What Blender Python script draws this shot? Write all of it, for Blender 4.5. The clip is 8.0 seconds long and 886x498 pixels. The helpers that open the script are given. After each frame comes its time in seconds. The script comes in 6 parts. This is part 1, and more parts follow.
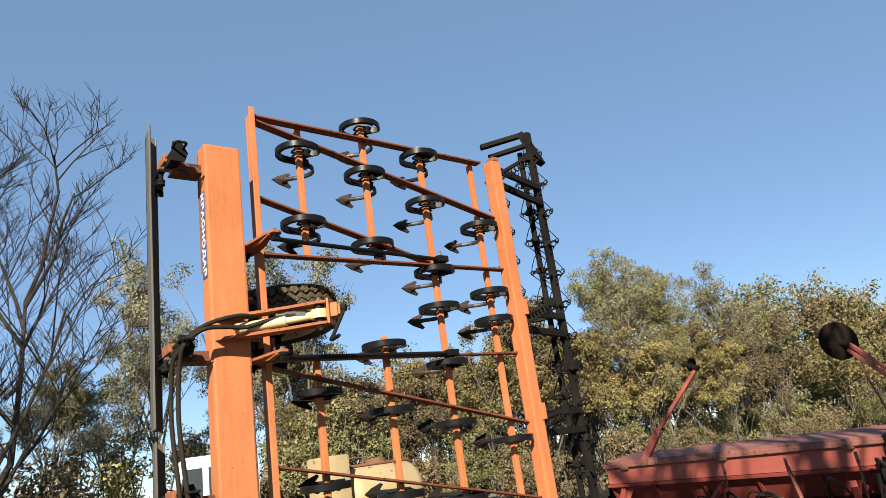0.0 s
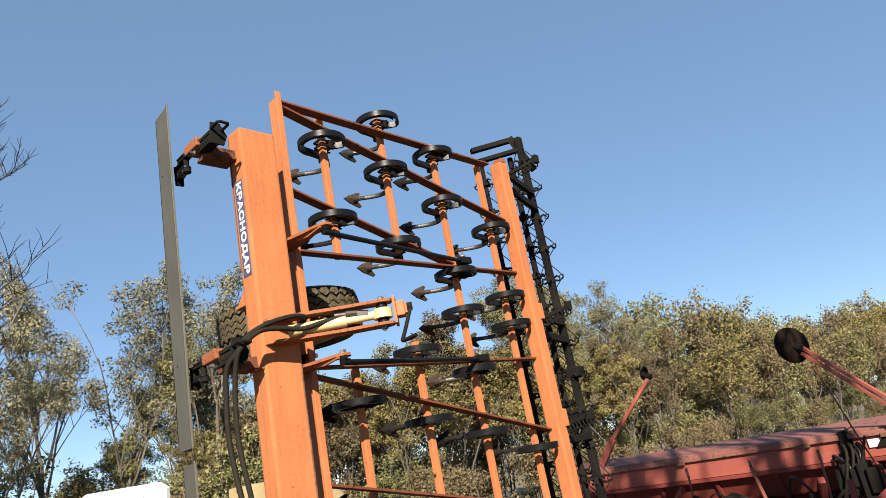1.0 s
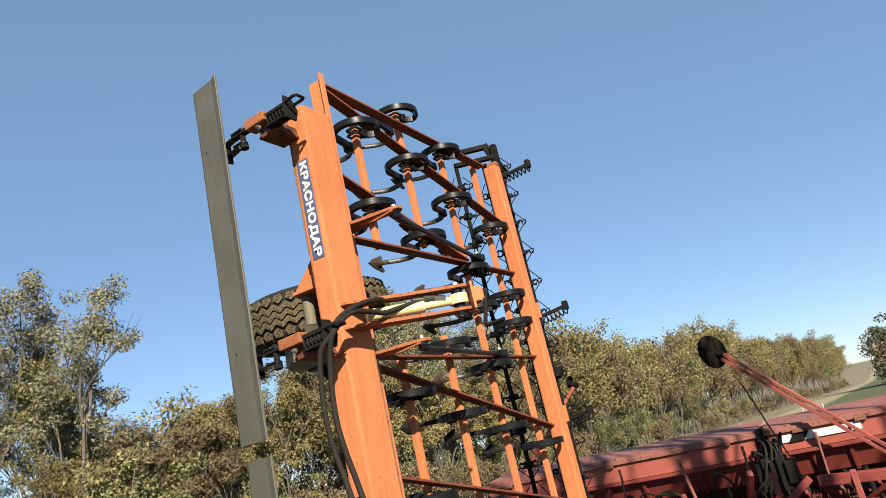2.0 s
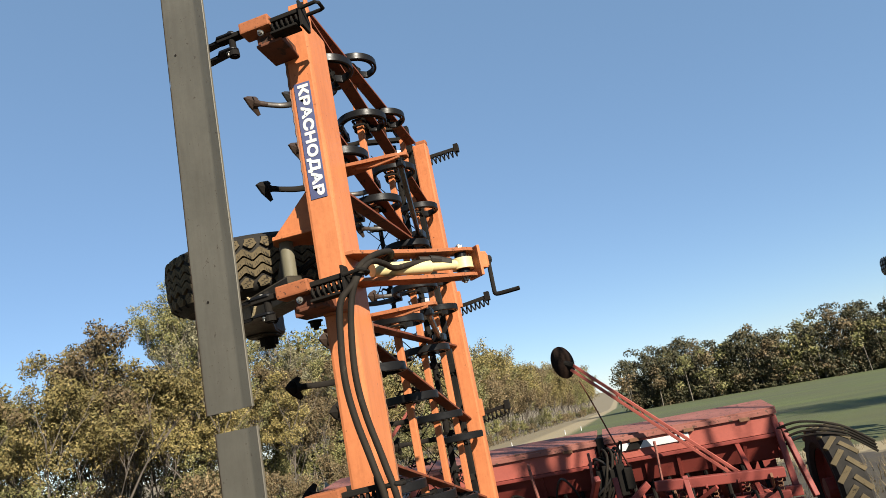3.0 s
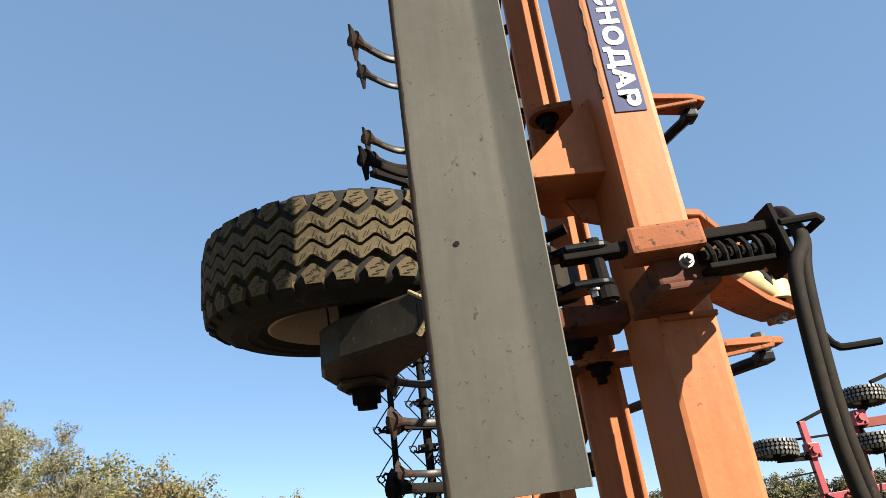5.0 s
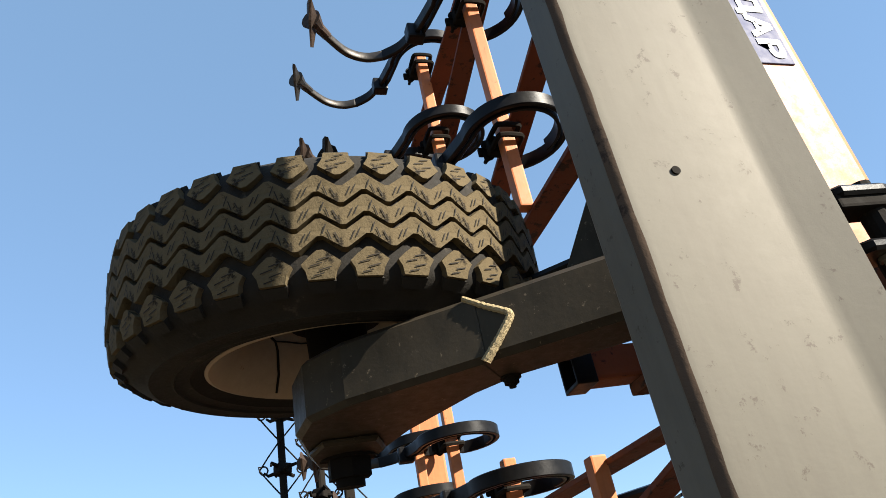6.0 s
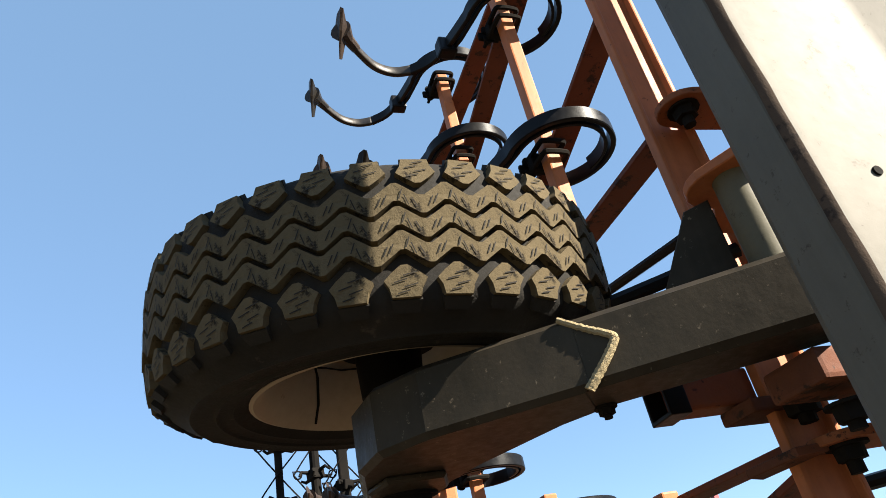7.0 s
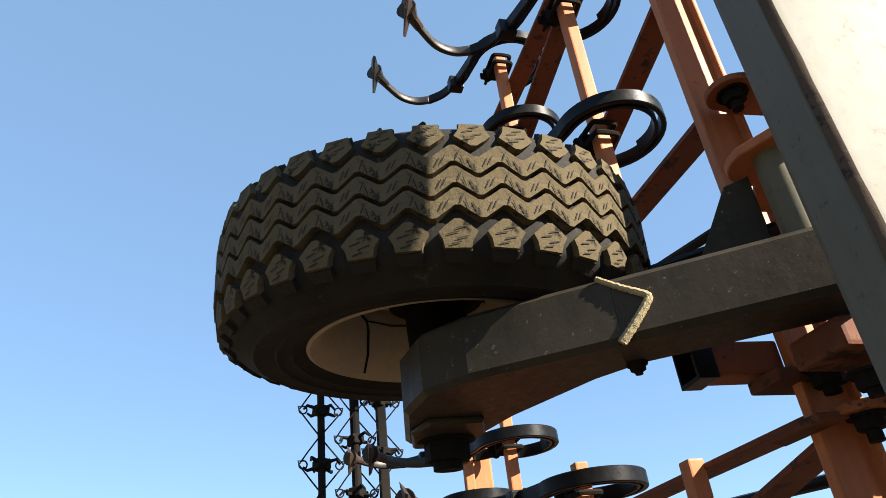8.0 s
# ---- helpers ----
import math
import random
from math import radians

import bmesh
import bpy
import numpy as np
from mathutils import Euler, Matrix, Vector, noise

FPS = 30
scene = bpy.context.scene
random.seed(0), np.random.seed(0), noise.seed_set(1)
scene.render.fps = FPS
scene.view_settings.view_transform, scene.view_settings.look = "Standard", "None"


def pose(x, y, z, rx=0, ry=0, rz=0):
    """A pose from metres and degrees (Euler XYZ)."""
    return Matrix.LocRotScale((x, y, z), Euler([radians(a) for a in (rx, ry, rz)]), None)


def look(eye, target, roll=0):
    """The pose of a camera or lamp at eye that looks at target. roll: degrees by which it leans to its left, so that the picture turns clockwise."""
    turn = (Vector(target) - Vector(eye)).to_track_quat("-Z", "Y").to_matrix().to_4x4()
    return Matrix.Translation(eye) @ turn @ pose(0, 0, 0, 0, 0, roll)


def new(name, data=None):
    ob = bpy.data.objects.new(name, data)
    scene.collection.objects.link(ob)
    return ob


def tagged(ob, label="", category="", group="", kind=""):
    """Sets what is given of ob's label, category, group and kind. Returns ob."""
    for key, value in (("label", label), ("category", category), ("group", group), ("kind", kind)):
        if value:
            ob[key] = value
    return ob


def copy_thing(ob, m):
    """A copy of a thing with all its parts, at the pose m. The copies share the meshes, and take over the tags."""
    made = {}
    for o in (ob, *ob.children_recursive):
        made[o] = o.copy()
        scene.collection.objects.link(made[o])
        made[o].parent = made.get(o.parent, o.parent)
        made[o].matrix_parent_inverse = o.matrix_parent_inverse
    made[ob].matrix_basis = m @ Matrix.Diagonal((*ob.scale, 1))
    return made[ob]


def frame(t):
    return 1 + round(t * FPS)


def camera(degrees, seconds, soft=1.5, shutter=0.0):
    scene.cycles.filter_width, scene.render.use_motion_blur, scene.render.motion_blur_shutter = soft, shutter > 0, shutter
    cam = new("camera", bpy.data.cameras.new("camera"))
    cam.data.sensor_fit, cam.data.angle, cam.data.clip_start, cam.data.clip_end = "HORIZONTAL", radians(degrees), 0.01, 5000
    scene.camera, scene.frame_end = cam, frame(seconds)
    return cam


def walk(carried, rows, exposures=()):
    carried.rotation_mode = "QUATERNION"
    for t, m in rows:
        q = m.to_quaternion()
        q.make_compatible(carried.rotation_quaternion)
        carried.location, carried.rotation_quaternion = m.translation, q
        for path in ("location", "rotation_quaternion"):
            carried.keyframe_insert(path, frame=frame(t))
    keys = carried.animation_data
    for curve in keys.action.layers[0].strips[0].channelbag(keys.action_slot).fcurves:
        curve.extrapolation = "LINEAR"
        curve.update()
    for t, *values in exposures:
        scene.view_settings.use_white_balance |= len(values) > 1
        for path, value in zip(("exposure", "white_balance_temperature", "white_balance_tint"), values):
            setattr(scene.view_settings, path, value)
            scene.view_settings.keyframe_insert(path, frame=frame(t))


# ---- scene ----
cam = camera(64.7, 8.0, soft=0.85)
PATH = [
    (0, (3.201, -1.189, 1.579), (1.714, 0.023, 2.142), -8.2),
    (0.5, (2.86, -1.443, 1.618), (1.498, -0.113, 2.233), -7.9),
    (1, (2.509, -1.639, 1.648), (1.25, -0.194, 2.218), -10.9),
    (1.2, (2.369, -1.743, 1.658), (1.167, -0.248, 2.224), -11.0),
    (2.3, (1.493, -2.218, 1.689), (0.706, -0.448, 2.187), -12.9),
    (2.5, (1.294, -2.212, 1.695), (0.624, -0.385, 2.155), -12.1),
    (3, (0.869, -2.194, 1.724), (0.479, -0.29, 2.194), -11.3),
    (3.5, (0.485, -1.999, 1.739), (0.271, -0.078, 2.255), -8.9),
    (4, (0.151, -1.688, 1.754), (-0.049, 0.195, 2.398), -7.9),
    (4.5, (-0.161, -1.417, 1.761), (-0.235, 0.436, 2.51), -7.0),
    (5, (-0.406, -1.138, 1.823), (-0.271, 0.692, 2.62), -7.4),
    (5.2, (-0.482, -1.025, 1.842), (-0.265, 0.767, 2.703), -9.0),
    (6.3, (-0.745, -0.566, 1.95), (-0.096, 1.053, 2.929), -12.4),
    (6.5, (-0.782, -0.552, 1.967), (-0.119, 1.052, 2.96), -13.2),
    (7, (-0.796, -0.52, 1.972), (-0.146, 1.073, 2.992), -12.4),
    (7.5, (-0.806, -0.523, 1.967), (-0.174, 1.075, 2.991), -11.6),
    (8, (-0.824, -0.556, 1.897), (-0.3, 1.086, 2.911), -6.8),
]
walk(cam, [(t, look(eye, target, roll)) for t, eye, target, roll in PATH],
     exposures=[(0.0, 1.42), (3.5, 1.41), (4.0, 1.39), (4.5, 1.54), (5.0, 1.66), (5.2, 1.72), (6.3, 1.96), (6.6, 1.98), (7.5, 2.04), (8.0, 2.04)])

# ---- sky and sun ----
SUN_AZ, SUN_EL = 133.75, 30.0
world = bpy.data.worlds.new("sky")
scene.world = world
world.use_nodes = True
wn = world.node_tree
sky = wn.nodes.new("ShaderNodeTexSky")
sky.sky_type, sky.sun_disc = "NISHITA", False
sky.sun_elevation, sky.sun_rotation = radians(SUN_EL), radians(SUN_AZ)
sky.air_density, sky.dust_density, sky.ozone_density = 0.8, 0.0, 3.0
wn.links.new(sky.outputs[0], wn.nodes["Background"].inputs[0])
wn.nodes["Background"].inputs[1].default_value = 0.079
# a thin even haze evens the clear blue out between zenith and horizon
haze, both = wn.nodes.new("ShaderNodeBackground"), wn.nodes.new("ShaderNodeMixShader")
haze.inputs[0].default_value, haze.inputs[1].default_value = (0.345, 0.588, 0.90, 1), 0.234
both.inputs[0].default_value = 0.60
wn.links.new(wn.nodes["Background"].outputs[0], both.inputs[1])
wn.links.new(haze.outputs[0], both.inputs[2])
wn.links.new(both.outputs[0], wn.nodes["World Output"].inputs["Surface"])
sun = new("sun", bpy.data.lights.new("sun", "SUN"))
sun.data.energy, sun.data.angle, sun.data.color = 5.0, radians(0.5), (1.0, 0.92, 0.79)
_sd = Vector((math.sin(radians(SUN_AZ)) * math.cos(radians(SUN_EL)), math.cos(radians(SUN_AZ)) * math.cos(radians(SUN_EL)), math.sin(radians(SUN_EL))))
sun.matrix_world = look(_sd * 40, (0, 0, 0))
GZ = -0.25          # ground level under the machine


# ---- materials ----
def nodes(name):
    m = bpy.data.materials.new(name)
    m.use_nodes = True
    t = m.node_tree
    return m, t, t.nodes["Principled BSDF"]


def ramp(t, fac, stops):
    r = t.nodes.new("ShaderNodeValToRGB")
    while len(r.color_ramp.elements) < len(stops):
        r.color_ramp.elements.new(0.5)
    for e, (p, c) in zip(r.color_ramp.elements, stops):
        e.position, e.color = p, (*c, 1)
    t.links.new(fac, r.inputs[0])
    return r.outputs[0]


def noisy(t, scale, detail=4.0, rough=0.6, stretch=(1, 1, 1)):
    co = t.nodes.new("ShaderNodeTexCoord")
    mp = t.nodes.new("ShaderNodeMapping")
    mp.inputs["Scale"].default_value = stretch
    n = t.nodes.new("ShaderNodeTexNoise")
    n.inputs["Scale"].default_value, n.inputs["Detail"].default_value, n.inputs["Roughness"].default_value = scale, detail, rough
    t.links.new(co.outputs["Object"], mp.inputs["Vector"])
    t.links.new(mp.outputs[0], n.inputs["Vector"])
    return n.outputs[0]


def mixed(t, fac, a, b):
    m = t.nodes.new("ShaderNodeMix")
    m.data_type = "RGBA"
    for s, v in ((m.inputs[0], fac), (m.inputs[6], a), (m.inputs[7], b)):
        if isinstance(v, (tuple, float, int)):
            s.default_value = (*v, 1) if isinstance(v, tuple) else v
        else:
            t.links.new(v, s)
    return m.outputs[2]


def bumped(t, p, height, strength, distance=0.01):
    b = t.nodes.new("ShaderNodeBump")
    b.inputs["Strength"].default_value, b.inputs["Distance"].default_value = strength, distance
    t.links.new(height, b.inputs["Height"])
    t.links.new(b.outputs[0], p.inputs["Normal"])


def surface(name, a, b, spots=None, spot_from=0.62, rough=0.55, metal=0.0, scale=3.0, fine=60.0, bump=0.15, spot_scale=22.0, coat=0.0, gloss=0.5, sheen=(1.0, 1.0, 1.0), streaks=0.0, even=1.0):
    """Two tones in large patches, a finer grain, and chips or stains of a third colour."""
    m, t, p = nodes(name)
    big, small = noisy(t, scale), noisy(t, fine, 6, 0.7)
    col = ramp(t, big, [(0.3, a), (0.7, b)])
    grain = ramp(t, small, [(0.25, (0.86,) * 3), (0.75, (1.08,) * 3)])
    mul = t.nodes.new("ShaderNodeMix")
    mul.data_type, mul.blend_type = "RGBA", "MULTIPLY"
    mul.inputs[0].default_value = 1.0
    t.links.new(col, mul.inputs[6])
    t.links.new(grain, mul.inputs[7])
    out = mul.outputs[2]
    if streaks:
        s = ramp(t, noisy(t, 9.0, 5, 0.7, (6, 6, 0.5)), [(0.42, (0, 0, 0)), (0.75, (1, 1, 1))])
        dim = t.nodes.new("ShaderNodeMath")
        dim.operation = "MULTIPLY"
        dim.inputs[1].default_value = streaks
        t.links.new(s, dim.inputs[0])
        out = mixed(t, dim.outputs[0], out, spots or (0.03, 0.025, 0.02))
    if spots:
        s = ramp(t, noisy(t, spot_scale, 7, 0.72), [(spot_from, (0, 0, 0)), (spot_from + 0.05, (1, 1, 1))])
        out = mixed(t, s, out, spots)
    t.links.new(out, p.inputs["Base Color"])
    r = ramp(t, small, [(0.2, (max(rough - 0.12 * even, 0.05),) * 3), (0.8, (min(rough + 0.14 * even, 1),) * 3)])
    t.links.new(r, p.inputs["Roughness"])
    p.inputs["Metallic"].default_value = metal
    p.inputs["Coat Weight"].default_value = coat
    p.inputs["Specular IOR Level"].default_value = gloss
    p.inputs["Specular Tint"].default_value = (*sheen, 1)
    bumped(t, p, small, bump, 0.004)
    return m


ORANGE = surface("orange_paint", (0.415, 0.147, 0.058), (0.360, 0.120, 0.046), (0.100, 0.036, 0.017), 0.640, 0.5, spot_scale=48, bump=0.12, gloss=0.16, streaks=0.28)
ORANGE_WORN = surface("worn_orange_paint", (0.2738, 0.09857, 0.04107), (0.1971, 0.06571, 0.02848), (0.05476, 0.02464, 0.01533), 0.575, 0.66, spot_scale=58, bump=0.3, gloss=0.12)
ORANGE_DULL = surface("dull_orange_paint", (0.2238, 0.0666, 0.02664), (0.1652, 0.04529, 0.01918), (0.04795, 0.01918, 0.01172), 0.60, 0.6, spot_scale=30, bump=0.2, gloss=0.25)
# the dull orange darkened: shade under the braces is in the colour
BRACE = surface("shaded_dull_orange_paint", (0.150, 0.043, 0.020), (0.105, 0.031, 0.016), (0.036, 0.017, 0.011), 0.56, 0.65, spot_scale=26, bump=0.25, gloss=0.2)
GREY = surface("dusty_grey_green_paint", (0.0600, 0.0560, 0.0435), (0.0825, 0.0770, 0.0605), (0.02828, 0.0205, 0.01555), 0.610, 0.66, scale=4, spot_scale=60, bump=0.05, gloss=0.58, sheen=(1.0, 0.92, 0.80), streaks=0.28, even=0.25)
BLACK = surface("black_enamel", (0.0042, 0.0042, 0.0048), (0.0080, 0.0078, 0.0080), (0.024, 0.021, 0.017), 0.70, 0.34, bump=0.08, gloss=0.12)
BLACK_DUSTY = surface("dusty_black_steel", (0.0065, 0.006, 0.0056), (0.0150, 0.0128, 0.0105), (0.030, 0.023, 0.017), 0.66, 0.8, bump=0.2, gloss=0.05)
ARM = surface("scuffed_black_paint", (0.0140, 0.0122, 0.0094), (0.0360, 0.0295, 0.0215), (0.1105, 0.088, 0.0612), 0.625, 0.50, scale=7, spot_scale=95, bump=0.12, streaks=0.06, gloss=0.22, sheen=(0.85, 0.72, 0.5184))
STEEL = surface("bare_worn_steel", (0.0190, 0.0165, 0.0140), (0.0360, 0.0310, 0.0255), (0.03, 0.018, 0.012), 0.60, 0.45, 0.45, bump=0.15)
RUST = surface("rusty_steel", (0.12, 0.051, 0.027), (0.162, 0.084, 0.048), (0.054, 0.033, 0.0228), 0.58, 0.75, bump=0.4, gloss=0.2)
SHARE = surface("soil_worn_share", (0.0200, 0.0118, 0.0078), (0.0440, 0.0260, 0.0160), (0.0162, 0.0108, 0.00792), 0.58, 0.65, scale=14, bump=0.35, gloss=0.3)
# dark rust, which also gives the bracket feet their shade
RUST_SHADED = surface("rusty_shaded_orange", (0.128, 0.0448, 0.0224), (0.0768, 0.0288, 0.016), (0.0288, 0.01664, 0.01152), 0.55, 0.75, scale=9, bump=0.35, gloss=0.2)
ZINC = surface("zinc_plated", (0.1638, 0.156, 0.1404), (0.2145, 0.2067, 0.1833), (0.078, 0.0507, 0.0312), 0.62, 0.4, 0.75, bump=0.05)
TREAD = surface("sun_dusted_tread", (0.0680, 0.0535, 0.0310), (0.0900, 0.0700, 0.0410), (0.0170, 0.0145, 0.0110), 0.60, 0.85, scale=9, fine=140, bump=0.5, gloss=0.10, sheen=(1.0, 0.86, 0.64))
TREAD_DUSTY = surface("dust_grey_tread", (0.085, 0.080, 0.068), (0.125, 0.118, 0.102), (0.045, 0.042, 0.036), 0.58, 0.5, scale=9, fine=140, bump=0.3, gloss=0.6)
RUBBER = surface("dusty_rubber", (0.01088, 0.009864, 0.00816), (0.0204, 0.01768, 0.01428), (0.0374, 0.03128, 0.0238), 0.62, 0.82, scale=9, fine=140, bump=0.35, gloss=0.2)
HOSE = surface("hose_rubber", (0.0100, 0.0082, 0.0062), (0.0185, 0.0145, 0.0105), (0.034, 0.026, 0.018), 0.60, 0.75, bump=0.3, gloss=0.12)
CREAM = surface("cream_wheel_paint", (0.370, 0.298, 0.210), (0.295, 0.228, 0.155), (0.1509, 0.09056, 0.05282), 0.66, 0.5, bump=0.1, gloss=0.35)
YELLOW = surface("pale_yellow_paint", (0.500, 0.405, 0.190), (0.460, 0.370, 0.190), (0.136, 0.0816, 0.0408), 0.66, 0.45, bump=0.1)
WELD = surface("primer_weld", (0.36, 0.288, 0.168), (0.252, 0.198, 0.108), (0.078, 0.054, 0.03), 0.60, 0.85, fine=220, bump=0.9, gloss=0.2)
BLUE = surface("sticker_blue", (0.052, 0.060, 0.120), (0.064, 0.072, 0.136), (0.16, 0.144, 0.144), 0.74, 0.6, gloss=0.12)
WHITE = surface("white_print", (0.468, 0.468, 0.456), (0.42, 0.42, 0.408), (0.24, 0.21, 0.18), 0.76, 0.55, gloss=0.2)
EDGE = surface("brown_worn_edge", (0.050, 0.036, 0.026), (0.075, 0.050, 0.034), (0.028, 0.020, 0.016), 0.58, 0.8, scale=12, bump=0.3, gloss=0.1)
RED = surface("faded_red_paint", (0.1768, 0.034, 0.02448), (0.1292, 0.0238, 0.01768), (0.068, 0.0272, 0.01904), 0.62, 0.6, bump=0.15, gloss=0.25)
# lighter reds carry the sunlight on the hopper's lid and upper panel
RED_LIT = surface("sunlit_red", (0.230, 0.092, 0.070), (0.175, 0.064, 0.048), (0.0525, 0.0315, 0.02205), 0.56, 0.65, bump=0.2, gloss=0.2)
RED_PALE = surface("faded_sunlit_red", (0.275, 0.072, 0.051), (0.225, 0.055, 0.039), (0.1061, 0.04641, 0.03315), 0.64, 0.6, bump=0.15, gloss=0.25)
PINKRED = surface("bright_red_paint", (0.26, 0.022, 0.028), (0.21, 0.018, 0.022), (0.12, 0.03, 0.024), 0.72, 0.45)
VAN_WHITE = surface("white_body_paint", (0.4493, 0.4493, 0.432), (0.4147, 0.4147, 0.4032), (0.2304, 0.2074, 0.1728), 0.78, 0.3)
GLASS = surface("dark_cab_glass", (0.02, 0.025, 0.03), (0.03, 0.035, 0.04), None, 0.6, 0.08)
OCHRE = surface("weathered_cream_yellow", (0.3235, 0.2426, 0.1213), (0.2786, 0.2022, 0.09888), (0.07189, 0.03145, 0.01573), 0.60, 0.6, scale=2, spot_scale=9, bump=0.2)
# rust brown taken nearly to black, as the disc looks in shadow
DISC = surface("shaded_rusty_disc", (0.00726, 0.004224, 0.002904), (0.01122, 0.00594, 0.003696), (0.00396, 0.00264, 0.00198), 0.6, 0.7, gloss=0.06)
BARK = surface("tree_bark", (0.0561, 0.04488, 0.03468), (0.0867, 0.0714, 0.0561), (0.0357, 0.0306, 0.0255), 0.62, 0.9, bump=0.6)
BARK_DARK = surface("dark_bark", (0.026, 0.021, 0.018), (0.044, 0.036, 0.030), (0.018, 0.015, 0.013), 0.62, 0.9, bump=0.5, gloss=0.2)
BARK_PALE = surface("pale_bark", (0.08959, 0.07397, 0.05597), (0.1254, 0.1052, 0.0806), (0.05375, 0.04479, 0.03584), 0.62, 0.9, bump=0.5)


def leaf_material(name, tones):
    """Leaves vary from one to the next, and from tree to tree."""
    m, t, p = nodes(name)
    geo, info = t.nodes.new("ShaderNodeNewGeometry"), t.nodes.new("ShaderNodeObjectInfo")
    n = len(tones)
    col = ramp(t, geo.outputs["Random Per Island"], [(i / max(n - 1, 1), c) for i, c in enumerate(tones)])
    hsv = t.nodes.new("ShaderNodeHueSaturation")
    val = t.nodes.new("ShaderNodeMapRange")
    val.inputs[3].default_value, val.inputs[4].default_value = 0.70, 1.14
    t.links.new(info.outputs["Random"], val.inputs[0])
    t.links.new(val.outputs[0], hsv.inputs["Value"])
    hsv.inputs["Saturation"].default_value = 0.98
    t.links.new(col, hsv.inputs["Color"])
    t.links.new(hsv.outputs[0], p.inputs["Base Color"])
    p.inputs["Roughness"].default_value = 0.65
    p.inputs["Specular IOR Level"].default_value = 0.2
    # thin leaves let some light through
    tr = t.nodes.new("ShaderNodeBsdfTranslucent")
    t.links.new(hsv.outputs[0], tr.inputs["Color"])
    mx = t.nodes.new("ShaderNodeMixShader")
    mx.inputs[0].default_value = 0.07
    t.links.new(p.outputs[0], mx.inputs[1])
    t.links.new(tr.outputs[0], mx.inputs[2])
    t.links.new(mx.outputs[0], t.nodes["Material Output"].inputs["Surface"])
    return m


LEAF_OLIVE = leaf_material("olive_leaves", [(0.062, 0.066, 0.023), (0.132, 0.126, 0.044), (0.210, 0.188, 0.074), (0.080, 0.084, 0.029), (0.262, 0.215, 0.096)])
LEAF_YELLOW = leaf_material("yellowing_leaves", [(0.125, 0.104, 0.034), (0.205, 0.164, 0.055), (0.085, 0.076, 0.027), (0.180, 0.134, 0.050), (0.255, 0.200, 0.076)])
LEAF_BROWN = leaf_material("browning_leaves", [(0.150, 0.104, 0.052), (0.088, 0.066, 0.033), (0.196, 0.136, 0.070), (0.075, 0.062, 0.030), (0.135, 0.107, 0.053)])
LEAF_PALE = leaf_material("pale_thin_leaves", [(0.098, 0.096, 0.052), (0.170, 0.158, 0.088), (0.245, 0.218, 0.130), (0.080, 0.077, 0.042), (0.190, 0.160, 0.090)])
LEAF_DARK = leaf_material("dark_far_leaves", [(0.032, 0.036, 0.018), (0.060, 0.058, 0.027), (0.098, 0.082, 0.041), (0.042, 0.046, 0.022), (0.122, 0.095, 0.048)])


